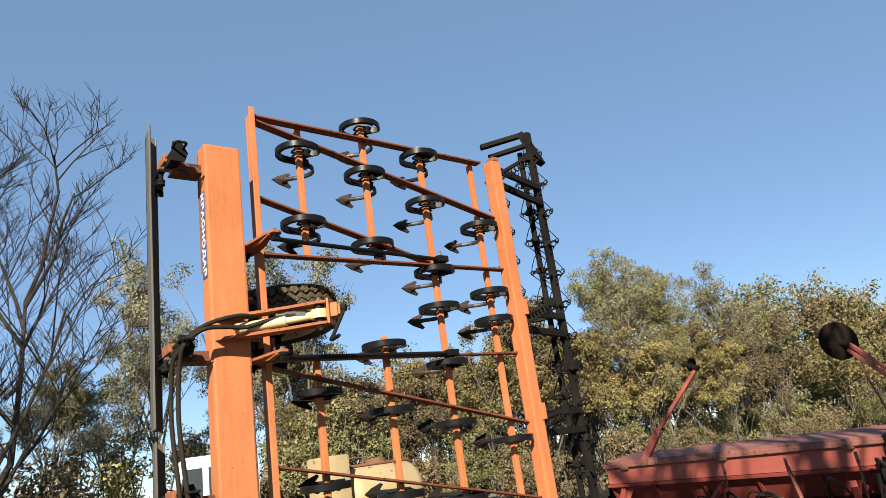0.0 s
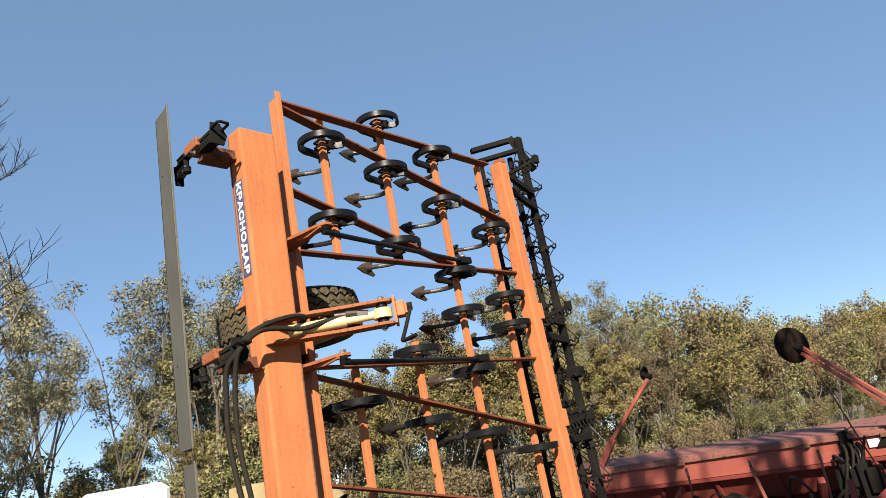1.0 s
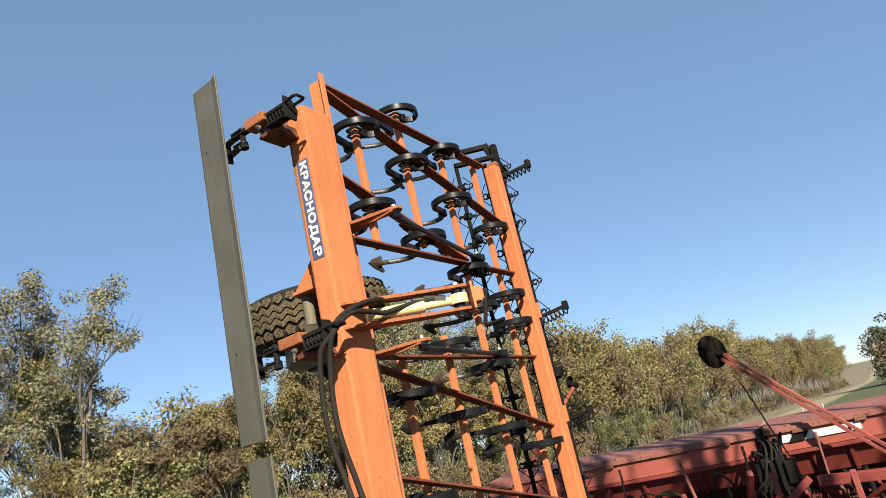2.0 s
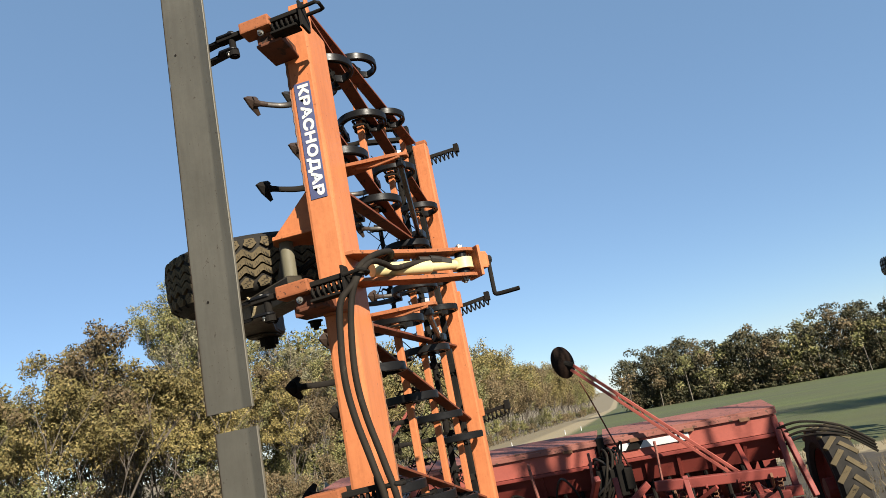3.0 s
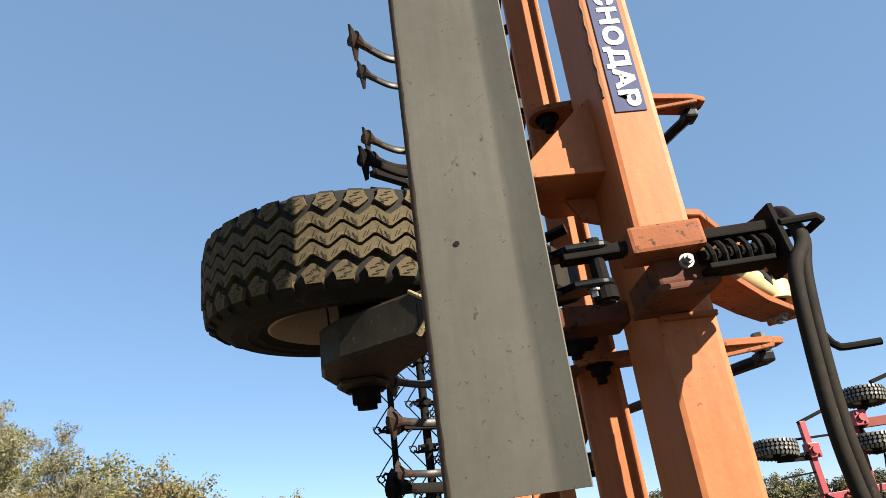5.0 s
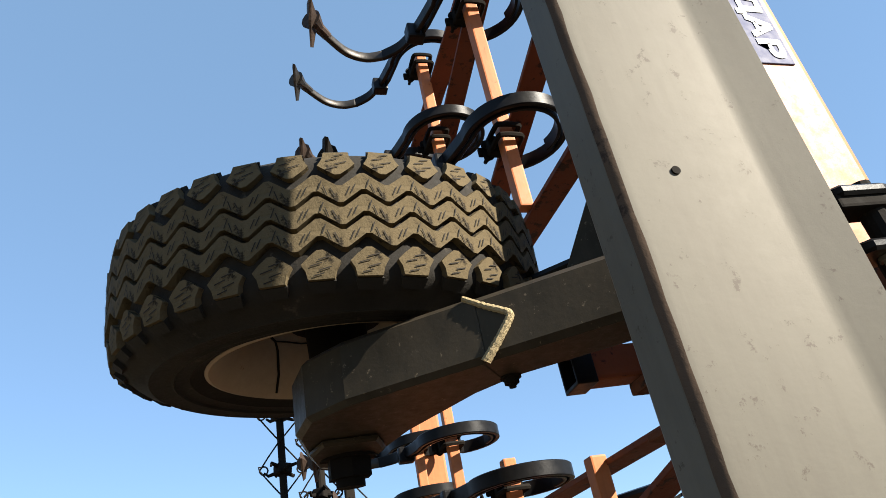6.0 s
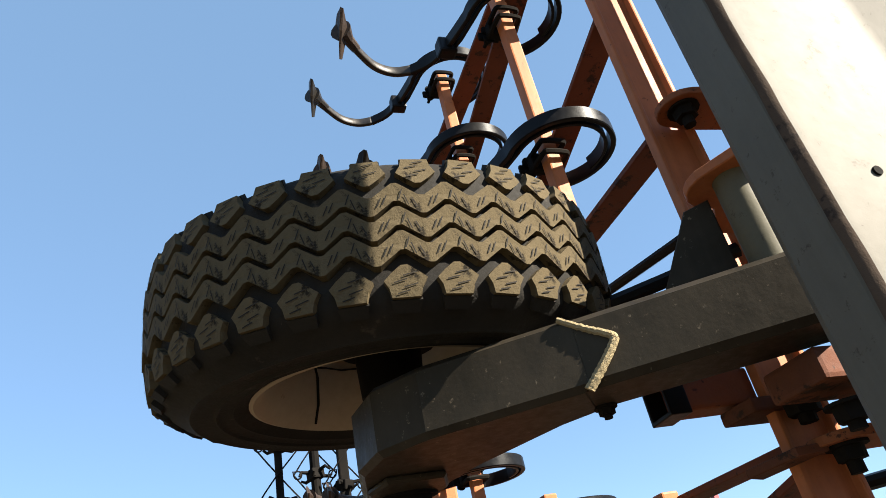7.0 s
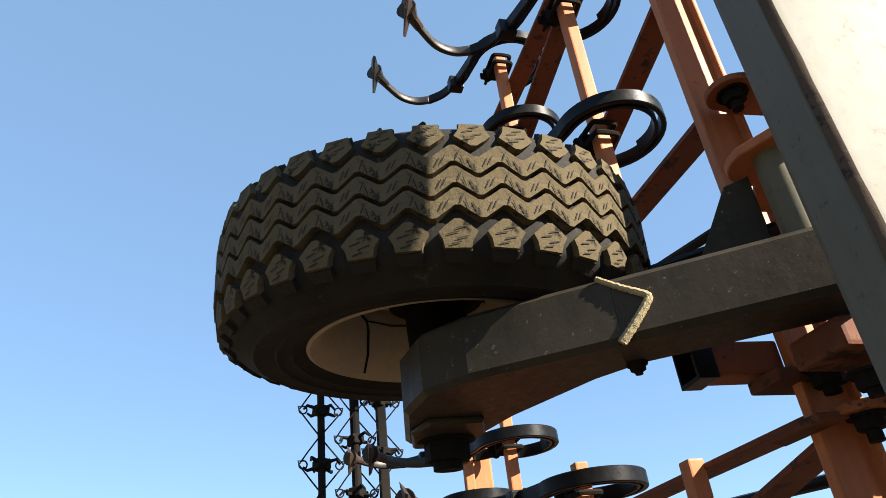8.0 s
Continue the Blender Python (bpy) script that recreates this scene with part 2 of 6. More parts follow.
def ground_material():
    m, t, p = nodes("ground_soil_and_grass")
    co = t.nodes.new("ShaderNodeTexCoord")
    xyz = t.nodes.new("ShaderNodeSeparateXYZ")
    t.links.new(co.outputs["Object"], xyz.inputs[0])
    fine, mid, big = noisy(t, 26, 8, 0.75), noisy(t, 2.2, 6, 0.7), noisy(t, 0.16, 3, 0.5)
    dry = ramp(t, fine, [(0.25, (0.01544, 0.01167, 0.006177)), (0.5, (0.04462, 0.03432, 0.01716)), (0.75, (0.07552, 0.06006, 0.03089))])
    soil = ramp(t, fine, [(0.2, (0.01716, 0.01248, 0.00811)), (0.8, (0.0468, 0.03588, 0.02371))])
    green = ramp(t, fine, [(0.2, (0.0300, 0.0400, 0.0055)), (0.55, (0.0610, 0.0760, 0.0095)), (0.85, (0.1020, 0.1120, 0.0170))])
    streak = ramp(t, noisy(t, 1.0, 5, 0.65, (0.05, 0.35, 1)), [(0.34, (0.60,) * 3), (0.66, (1.05,) * 3)])
    gm = t.nodes.new("ShaderNodeMix")
    gm.data_type, gm.blend_type = "RGBA", "MULTIPLY"
    gm.inputs[0].default_value = 1.0
    t.links.new(green, gm.inputs[6])
    t.links.new(streak, gm.inputs[7])
    green = gm.outputs[2]
    near = mixed(t, ramp(t, mid, [(0.42, (0, 0, 0)), (0.58, (1, 1, 1))]), soil, dry)
    # the green field begins past a sandy track
    wob = t.nodes.new("ShaderNodeMath")
    wob.operation = "MULTIPLY_ADD"
    wob.inputs[1].default_value, wob.inputs[2].default_value = 1.6, -0.8
    t.links.new(mid, wob.inputs[0])
    yy = t.nodes.new("ShaderNodeMath")
    yy.operation = "ADD"
    t.links.new(xyz.outputs[1], yy.inputs[0])
    t.links.new(wob.outputs[0], yy.inputs[1])
    slant = t.nodes.new("ShaderNodeMath")
    slant.operation = "MULTIPLY_ADD"
    slant.inputs[1].default_value = 0.35
    t.links.new(xyz.outputs[0], slant.inputs[0])
    t.links.new(yy.outputs[0], slant.inputs[2])

    def step(socket, lo, hi):
        r = t.nodes.new("ShaderNodeMapRange")
        r.inputs[1].default_value, r.inputs[2].default_value = lo, hi
        t.links.new(socket, r.inputs[0])
        return r.outputs[0]
    sand = ramp(t, fine, [(0.2, (0.165, 0.130, 0.068)), (0.8, (0.265, 0.212, 0.122))])
    a = mixed(t, step(slant.outputs[0], 13.8, 14.2), near, sand)
    verge = mixed(t, ramp(t, big, [(0.4, (0, 0, 0)), (0.6, (1, 1, 1))]), green, mixed(t, 0.35, green, dry))
    b = mixed(t, step(slant.outputs[0], 15.3, 15.8), a, verge)
    # a sandy track runs along the windbreak, with dry grass beyond it
    edge = t.nodes.new("ShaderNodeMath")
    edge.operation = "MULTIPLY_ADD"
    edge.inputs[1].default_value, edge.inputs[2].default_value = 2.4, -1.2
    t.links.new(mid, edge.inputs[0])
    xx = t.nodes.new("ShaderNodeMath")
    xx.operation = "ADD"
    t.links.new(xyz.outputs[0], xx.inputs[0])
    t.links.new(edge.outputs[0], xx.inputs[1])
    b = mixed(t, step(xx.outputs[0], -3.6, -4.6), b, sand)
    c = mixed(t, step(xyz.outputs[0], -7.4, -8.4), b, mixed(t, 0.55, dry, sand))
    t.links.new(c, p.inputs["Base Color"])
    p.inputs["Roughness"].default_value = 0.95
    bumped(t, p, fine, 0.4, 0.04)
    return m


GROUND = ground_material()


# ---- mesh helpers ----
def part(name, bm, material, parent=None, label="", smooth=False, kind="", sharp=38):
    """Links a bmesh as one mesh object, under a thing or a part where one is given."""
    me = bpy.data.meshes.new(name)
    bmesh.ops.recalc_face_normals(bm, faces=bm.faces[:])
    if smooth:
        for f in bm.faces:
            f.smooth = True
    bm.to_mesh(me)
    bm.free()
    if smooth:
        me.set_sharp_from_angle(angle=radians(sharp))
    me.materials.append(material)
    return put(name, me, parent, label, kind)


def put(name, me, parent=None, label="", kind="", m=None):
    ob = new(name, me)
    if parent:
        ob.parent = parent
    if m:
        ob.matrix_basis = m
    return tagged(ob, label=label, kind=kind)


def thing(name, label, category, group="", at=(0, 0, 0), rz=0.0):
    ob = new(name)
    ob.empty_display_size = 0.2
    ob.matrix_basis = pose(*at, 0, 0, rz)
    return tagged(ob, label=label, category=category, group=group)


def box(bm, lo, hi, bevel=0.004, m=None):
    """A bevelled block between two corners, turned by m if given."""
    r = bmesh.ops.create_cube(bm, size=1)
    lo, hi = Vector(lo), Vector(hi)
    for v in r["verts"]:
        v.co = Vector([lo[i] + (v.co[i] + 0.5) * (hi[i] - lo[i]) for i in range(3)])
    vs = r["verts"]
    if bevel:
        es = list({e for v in vs for e in v.link_edges})
        out = bmesh.ops.bevel(bm, geom=es, offset=bevel, segments=2, affect="EDGES", profile=0.6)
        vs = list({v for f in out["faces"] for v in f.verts} | {v for v in vs if v.is_valid})
    if m:
        bmesh.ops.transform(bm, matrix=m, verts=vs)
    return vs


def bar(bm, a, b, w, h, up=(0, 0, 1), bevel=0.002):
    """A straight bar of section w (across) by h (along up) from a to b."""
    a, b = Vector(a), Vector(b)
    d = (b - a).normalized()
    u = Vector(up)
    s = d.cross(u).normalized()
    u = s.cross(d).normalized()
    m = Matrix((s, d, u)).transposed().to_4x4()
    m.translation = a
    return box(bm, (-w / 2, 0, -h / 2), (w / 2, (b - a).length, h / 2), bevel, m)


def rod(bm, pts, r, seg=8, r_end=None):
    """A round rod, hose or limb along points, tapering to r_end."""
    pts = [Vector(p) for p in pts]
    n, rings = len(pts), []
    ref = None
    for i, p in enumerate(pts):
        d = (pts[min(i + 1, n - 1)] - pts[max(i - 1, 0)]).normalized()
        if ref is None:
            ref = d.orthogonal().normalized()
        ref = (ref - d * ref.dot(d)).normalized()
        o = d.cross(ref)
        rr = r + ((r_end if r_end is not None else r) - r) * i / max(n - 1, 1)
        rings.append([bm.verts.new(p + (ref * math.cos(k * math.tau / seg) + o * math.sin(k * math.tau / seg)) * rr) for k in range(seg)])
    for a, b in zip(rings, rings[1:]):
        for k in range(seg):
            bm.faces.new((a[k], a[(k + 1) % seg], b[(k + 1) % seg], b[k]))
    bm.faces.new(rings[0][::-1])
    bm.faces.new(rings[-1])


def smooth_path(pts, per=5):
    """Points on a Catmull-Rom curve through pts."""
    pts = [Vector(p) for p in pts]
    out = []
    for i in range(len(pts) - 1):
        p0, p1, p2, p3 = pts[max(i - 1, 0)], pts[i], pts[i + 1], pts[min(i + 2, len(pts) - 1)]
        for k in range(per):
            t = k / per
            out.append(0.5 * ((2 * p1) + (p2 - p0) * t + (2 * p0 - 5 * p1 + 4 * p2 - p3) * t * t + (3 * p1 - p0 - 3 * p2 + p3) * t ** 3))
    return out + [pts[-1]]


def ribbon(bm, pts, wide, thick, wide_end=None, thick_end=None):
    """A flat bar that bends in plan: wide along z, thick across its run."""
    pts = [Vector((*p, 0)) if len(p) == 2 else Vector(p) for p in pts]
    n, rings = len(pts), []
    for i, p in enumerate(pts):
        d = (pts[min(i + 1, n - 1)] - pts[max(i - 1, 0)]).normalized()
        s = Vector((-d.y, d.x, 0)).normalized()
        f = i / (n - 1)
        w = (wide + ((wide_end or wide) - wide) * f) / 2
        t = (thick + ((thick_end or thick) - thick) * f) / 2
        c = min(w, t) * 0.35
        rings.append([bm.verts.new(p + s * a + Vector((0, 0, b))) for a, b in
                      ((t, w - c), (t - c, w), (c - t, w), (-t, w - c), (-t, c - w), (c - t, -w), (t - c, -w), (t, c - w))])
    for a, b in zip(rings, rings[1:]):
        for k in range(8):
            bm.faces.new((a[k], a[(k + 1) % 8], b[(k + 1) % 8], b[k]))
    bm.faces.new(rings[0][::-1])
    bm.faces.new(rings[-1])


def plate(bm, outline, thick, m=None, bevel=0.0015):
    """A flat plate: an outline in its own x and y, thick along its z."""
    lo = [bm.verts.new((x, y, -thick / 2)) for x, y in outline]
    hi = [bm.verts.new((x, y, thick / 2)) for x, y in outline]
    faces = [bm.faces.new(lo[::-1]), bm.faces.new(hi)]
    n = len(outline)
    for i in range(n):
        faces.append(bm.faces.new((lo[i], lo[(i + 1) % n], hi[(i + 1) % n], hi[i])))
    vs = lo + hi
    if bevel:
        es = list({e for f in faces[:2] for e in f.edges})
        out = bmesh.ops.bevel(bm, geom=es, offset=bevel, segments=1, affect="EDGES")
        vs = list({v for f in out["faces"] for v in f.verts} | {v for v in vs if v.is_valid})
    if m:
        bmesh.ops.transform(bm, matrix=m, verts=vs)


def lathe(bm, profile, seg, m=None):
    """A closed ring of (radius, z) points turned about z."""
    rings = [[bm.verts.new((r * math.cos(k * math.tau / seg), r * math.sin(k * math.tau / seg), z)) for r, z in profile] for k in range(seg)]
    n = len(profile)
    for k in range(seg):
        a, b = rings[k], rings[(k + 1) % seg]
        for i in range(n):
            bm.faces.new((a[i], b[i], b[(i + 1) % n], a[(i + 1) % n]))
    if m:
        bmesh.ops.transform(bm, matrix=m, verts=[v for r in rings for v in r])


def bolt(bm, at, axis=(0, 0, 1), r=0.014, h=0.012, shank=0.0):
    """A hexagon head on a washer, with some thread showing."""
    q = Vector(axis).to_track_quat("Z", "Y").to_matrix().to_4x4()
    q.translation = at
    bmesh.ops.create_cone(bm, cap_ends=True, segments=14, radius1=r * 1.35, radius2=r * 1.35, depth=0.004, matrix=q @ Matrix.Translation((0, 0, 0.002)))
    bmesh.ops.create_cone(bm, cap_ends=True, segments=6, radius1=r, radius2=r * 0.95, depth=h, matrix=q @ Matrix.Translation((0, 0, 0.004 + h / 2)))
    if shank:
        bmesh.ops.create_cone(bm, cap_ends=True, segments=8, radius1=r * 0.5, radius2=r * 0.5, depth=shank, matrix=q @ Matrix.Translation((0, 0, 0.004 + h + shank / 2)))


def bolts(parent, *each, material=None):
    """Each bolt head as a part of its own: (place, axis, radius, head, thread)."""
    for at, axis, r, h, shank in each:
        bm = bmesh.new()
        bolt(bm, at, axis, r, h, shank)
        part("bolt", bm, material or ZINC, parent)


def coil(bm, a, b, r, turns, wire, seg=6):
    a, b = Vector(a), Vector(b)
    d = (b - a).normalized()
    u = d.orthogonal().normalized()
    v = d.cross(u)
    n = int(turns * 12)
    rod(bm, [a + (b - a) * (i / n) + (u * math.cos(i * math.tau / 12) + v * math.sin(i * math.tau / 12)) * r for i in range(n + 1)], wire, seg)


def cyl(bm, a, b, r, seg=20, r2=None):
    a, b = Vector(a), Vector(b)
    q = (b - a).to_track_quat("Z", "Y").to_matrix().to_4x4()
    q.translation = (a + b) / 2
    bmesh.ops.create_cone(bm, cap_ends=True, segments=seg, radius1=r, radius2=r if r2 is None else r2, depth=(b - a).length, matrix=q)


# ---- the ground ----
def ground_height(x, y):
    """Level round the machine, then falling gently away; slightly uneven."""
    r = min(math.hypot(x, y), 400.0)
    side = 0.014 * max(0.0, min(x, 60.0) - 5.0) * min(r / 100, 1.0) ** 2
    return GZ - 0.0235 * max(0.0, r - 14.0) - side + 0.03 * noise.noise((x * 0.35, y * 0.35, 3.1))


def build_ground():
    bm = bmesh.new()
    rings, prev = [0.0] + [1.5 * 1.16 ** i for i in range(1, 52)], None
    seg = 96
    for r in rings:
        if r == 0:
            cur = [bm.verts.new((0, 0, ground_height(0, 0)))]
        else:
            cur = [bm.verts.new((r * math.cos(k * math.tau / seg), r * math.sin(k * math.tau / seg), ground_height(r * math.cos(k * math.tau / seg), r * math.sin(k * math.tau / seg)))) for k in range(seg)]
        if prev:
            for k in range(seg):
                if len(prev) == 1:
                    bm.faces.new((prev[0], cur[k], cur[(k + 1) % seg]))
                else:
                    bm.faces.new((prev[k], cur[k], cur[(k + 1) % seg], prev[(k + 1) % seg]))
        prev = cur
    ob = part("ground", bm, GROUND, smooth=True, kind="structure")
    tagged(ob, label="dry grass, bare soil and a green field beyond a track", category="ground")


build_ground()

# ---- the folded cultivator wing ----
wing = thing("cultivator_wing", "orange field cultivator wing folded upright, with black spring tines", "cultivator", at=(0, 0, 0))
X0, X1, Y0, Y1 = 0.000, 0.101, -0.070, 0.112         # main beam's section
FX0, FX1, FY0, FY1 = -0.071, 0.011, 0.228, 0.246     # front member
RX0, RX1, RY0, RY1 = -0.040, 0.050, 1.905, 1.988     # rear beam
LOW = 0.55                                           # where the wing meets its hinge

bm = bmesh.new()
box(bm, (X0, Y0, LOW), (X1, Y1, 3.205), 0.011)
main_beam = part("main_beam", bm, ORANGE, wing, "thick orange box beam with chipped rusty edges")
for z0, z1, y, x in ((2.56, 3.18, Y0 - 0.001, X0 + 0.004), (1.3, 2.1, Y1 - 0.01, X1 + 0.0005)):
    bm = bmesh.new()
    pts = [(x + 0.0015 * math.sin(i * 2.1), y, z0 + (z1 - z0) * i / 40) for i in range(41)]
    rod(bm, pts, 0.0035, 5)
    part("weld_seam", bm, RUST, main_beam, "rusty weld along the beam's corner")

# channel beside the beam: its web faces the boards, its flanges run back
bm = bmesh.new()
box(bm, (FX0, FY0, LOW), (FX1, FY0 + 0.010, 3.49), 0.003)
member = part("front_member", bm, ORANGE, wing, "orange channel section beside the main beam")
for x0, x1, z1, fore in ((FX0 - 0.001, FX0 + 0.009, 3.485, 0.001), (FX1 - 0.009, FX1 + 0.001, 3.515, 0.014)):
    bm = bmesh.new()
    box(bm, (x0, FY0 - fore, LOW), (x1, FY1, z1), 0.003)
    part("flange", bm, ORANGE, member)
for z in (1.30,):
    bm = bmesh.new()
    box(bm, (FX0 + 0.02, Y1 - 0.06, z - 0.03), (X0 + 0.004, FY0 + 0.004, z + 0.03), 0.002)
    part("spacer", bm, ORANGE_DULL, wing)
bm = bmesh.new()
box(bm, (RX0, RY0, LOW), (RX1, RY1, 3.445), 0.010)
for z in (2.42, 1.76):
    box(bm, (RX0 + 0.01, RY1 - 0.02, z - 0.05), (RX1 + 0.014, RY1 + 0.012, z + 0.05), 0.004)
part("rear_beam", bm, ORANGE, wing)
bm = bmesh.new()
box(bm, (RX0 + 0.02, RY0 + 0.02, 3.445), (RX1, RY1 - 0.01, 3.475), 0.008)
part("end_weld", bm, ORANGE_WORN, wing)

# flat braces across the frame: (y, z) at the front member and at their far end
for (ya, za), (yb, zb) in (((0.236, 3.476), (1.90, 3.442)), ((0.236, 3.452), (1.97, 3.040)), ((0.236, 3.003), (1.357, 2.705)),
                           ((0.236, 2.688), (1.97, 2.690)), ((0.236, 2.141), (1.97, 2.139)), ((0.236, 2.107), (1.97, 1.703)),
                           ((0.236, 1.640), (1.97, 1.263)), ((0.236, 1.05), (1.97, 1.02))):
    bm = bmesh.new()
    bar(bm, (-0.031, FY1 - 0.006, za), (-0.031, yb - 0.04, zb), 0.060, 0.011)
    part("brace", bm, BRACE, wing, "flat brace in rusty dull orange, darkened for its shaded underside")

ROWS = ((0.531, ((2.690, 3.488), (LOW, 2.156))), (0.962, ((2.762, 3.585), (LOW, 2.264))), (1.386, ((LOW, 3.505),)), (1.808, ((LOW, 3.462),)))
PX = -0.073
for y, spans in ROWS:
    for z0, z1 in spans:
        bm = bmesh.new()
        box(bm, (PX - 0.016, y - 0.016, z0), (PX + 0.016, y + 0.016, z1), 0.004)
        part("tine_bar", bm, ORANGE, wing)
bm = bmesh.new()
box(bm, (-0.12, -0.02, LOW - 0.06), (0.1, RY1, LOW + 0.04), 0.01)
part("hinge_tube", bm, ORANGE_DULL, wing)
for y in (0.15, 1.7):
    bm = bmesh.new()
    box(bm, (-0.05, y - 0.05, GZ - 0.03), (0.05, y + 0.05, LOW - 0.05), 0.006)
    box(bm, (-0.14, y - 0.12, GZ - 0.02), (0.14, y + 0.12, GZ + 0.03), 0.005)
    part("support_leg", bm, ORANGE_DULL, wing)


# spring tines: the coil lies in plan, the share reaches out from it
def tine_meshes():
    c, r = Vector((0.016, -0.014)), 0.119
    ring = [Vector((0.004, 0.030)), Vector((0.03, 0.070)), Vector((0.058, 0.094))]
    ring += [c + r * Vector((math.cos(radians(a)), math.sin(radians(a)))) for a in range(58, -186, -9)]
    tail = smooth_path([(*ring[-1], 0), (-0.114, 0.055, 0.002), (-0.126, 0.105, 0.005), (-0.150, 0.160, 0.008), (-0.190, 0.198, 0.010)], 4)
    bm = bmesh.new()
    ribbon(bm, [(p.x, p.y, 0) for p in ring] + tail[1:], 0.036, 0.012, 0.032, 0.013)
    inner = [c + (r - 0.017) * Vector((math.cos(radians(a)), math.sin(radians(a)))) for a in range(20, -186, -9)]
    ribbon(bm, [(p.x, p.y, 0) for p in inner] + [(-0.097, 0.06, 0.002), (-0.109, 0.107, 0.005)], 0.034, 0.008)
    bmesh.ops.recalc_face_normals(bm, faces=bm.faces[:])
    spring = bpy.data.meshes.new("tine")
    for f in bm.faces:
        f.smooth = True
    bm.to_mesh(spring)
    bm.free()
    spring.set_sharp_from_angle(angle=radians(35))
    spring.materials.append(BLACK)
    bm = bmesh.new()
    box(bm, (-0.034, 0.020, -0.024), (0.036, 0.044, 0.024), 0.006)
    for sz in (-1, 1):
        rod(bm, smooth_path([(-0.029, 0.050, sz * 0.015), (-0.029, -0.018, sz * 0.015), (-0.020, -0.030, sz * 0.015), (0.020, -0.030, sz * 0.015), (0.029, -0.018, sz * 0.015), (0.029, 0.050, sz * 0.015)], 3), 0.0065, 6)
        for sx in (-1, 1):
            bolt(bm, (sx * 0.029, 0.044, sz * 0.015), (0, 1, 0), 0.010, 0.010, 0.016)
    box(bm, (-0.050, 0.050, -0.012), (0.006, 0.060, 0.012), 0.004)
    clamp = bpy.data.meshes.new("clamp")
    bm.to_mesh(clamp)
    bm.free()
    clamp.materials.append(BLACK_DUSTY)
    bm = bmesh.new()
    box(bm, (-0.146, 0.086, -0.024), (-0.098, 0.122, 0.024), 0.006)
    clip = bpy.data.meshes.new("clip")
    bm.to_mesh(clip)
    bm.free()
    clip.materials.append(BLACK)
    bm = bmesh.new()
    ribbon(bm, smooth_path([(-0.190, 0.198, 0.010), (-0.235, 0.211, 0.011), (-0.290, 0.197, 0.012), (-0.345, 0.152, 0.013), (-0.388, 0.108, 0.014)], 5), 0.030, 0.013, 0.022, 0.016)
    for f in bm.faces:
        f.smooth = True
    shank = bpy.data.meshes.new("shank")
    bm.to_mesh(shank)
    bm.free()
    shank.materials.append(STEEL)
    shank_dark = shank.copy()
    shank_dark.materials[0] = BLACK_DUSTY
    bm = bmesh.new()
    # duckfoot: point forward, two swept wings, socket behind
    edge = ((-0.420, 0.002, 0), (-0.417, 0.060, 0.036), (-0.405, 0.146, 0.068), (-0.398, 0.156, 0.058), (-0.400, 0.124, 0.022),
            (-0.400, 0.124, -0.022), (-0.398, 0.156, -0.058), (-0.405, 0.146, -0.068), (-0.417, 0.060, -0.036))
    lo = [bm.verts.new(p) for p in edge]
    hi = [bm.verts.new((p[0] + (0.010 if i in (0, 1, 8) else 0.007), p[1] + 0.004, p[2] * 0.92)) for i, p in enumerate(edge)]
    rl, rh = bm.verts.new((-0.413, 0.075, 0)), bm.verts.new((-0.380, 0.088, 0))
    for i in range(9):
        j = (i + 1) % 9
        bm.faces.new((lo[i], lo[j], hi[j], hi[i]))
        bm.faces.new((lo[j], lo[i], rl))
        bm.faces.new((hi[i], hi[j], rh))
    cyl(bm, (-0.404, 0.088, 0), (-0.374, 0.122, 0), 0.036, 12, 0.019)
    cyl(bm, (-0.376, 0.120, 0), (-0.340, 0.158, 0), 0.019, 10, 0.016)
    bmesh.ops.transform(bm, matrix=Matrix.Translation((-0.372, 0.122, 0.014)) @ Matrix.Diagonal((0.78, 0.78, 0.78, 1)) @ Matrix.Translation((0.372, -0.122, 0)), verts=bm.verts[:])
    share = bpy.data.meshes.new("share")
    bm.to_mesh(share)
    bm.free()
    share.materials.append(SHARE)
    share_dark = share.copy()
    share_dark.materials[0] = BLACK_DUSTY
    share_grey = share.copy()
    share_grey.materials[0] = STEEL
    return spring, clamp, clip, (shank, shank_dark), (share, share_dark, share_grey)


SPRING, CLAMP, CLIP, SHANKS, SHARES = tine_meshes()
TINES = (((3.322, 0), (2.887, 1), (1.969, 1), (1.514, 1), (1.10, 1)), ((3.546, 2), (3.238, 0), (2.795, 0), (2.207, 0), (1.852, 1), (1.416, 1), (1.0, 1)),
         ((3.420, 1), (3.100, 0), (2.658, 0), (2.430, 0), (2.093, 0), (1.751, 1), (1.34, 1)), ((2.981, 0), (2.533, 0), (2.353, 0), (1.621, 1), (1.20, 1)))
for (y, spans), row in zip(ROWS, TINES):
    for z, worn in row:
        t = put("tine", SPRING, wing, "black coiled spring tine", m=pose(PX, y, z, 0, 0, random.uniform(-2.5, 2.5)))
        put("clamp", CLAMP, t)
        put("clip", CLIP, t)
        put("shank", SHANKS[1 if worn == 1 else 0], t, "worn steel shank" if worn != 1 else "")
        put("share", SHARES[worn], t, ("rusty duckfoot share", "blackened duckfoot share", "bare steel duckfoot share")[worn])

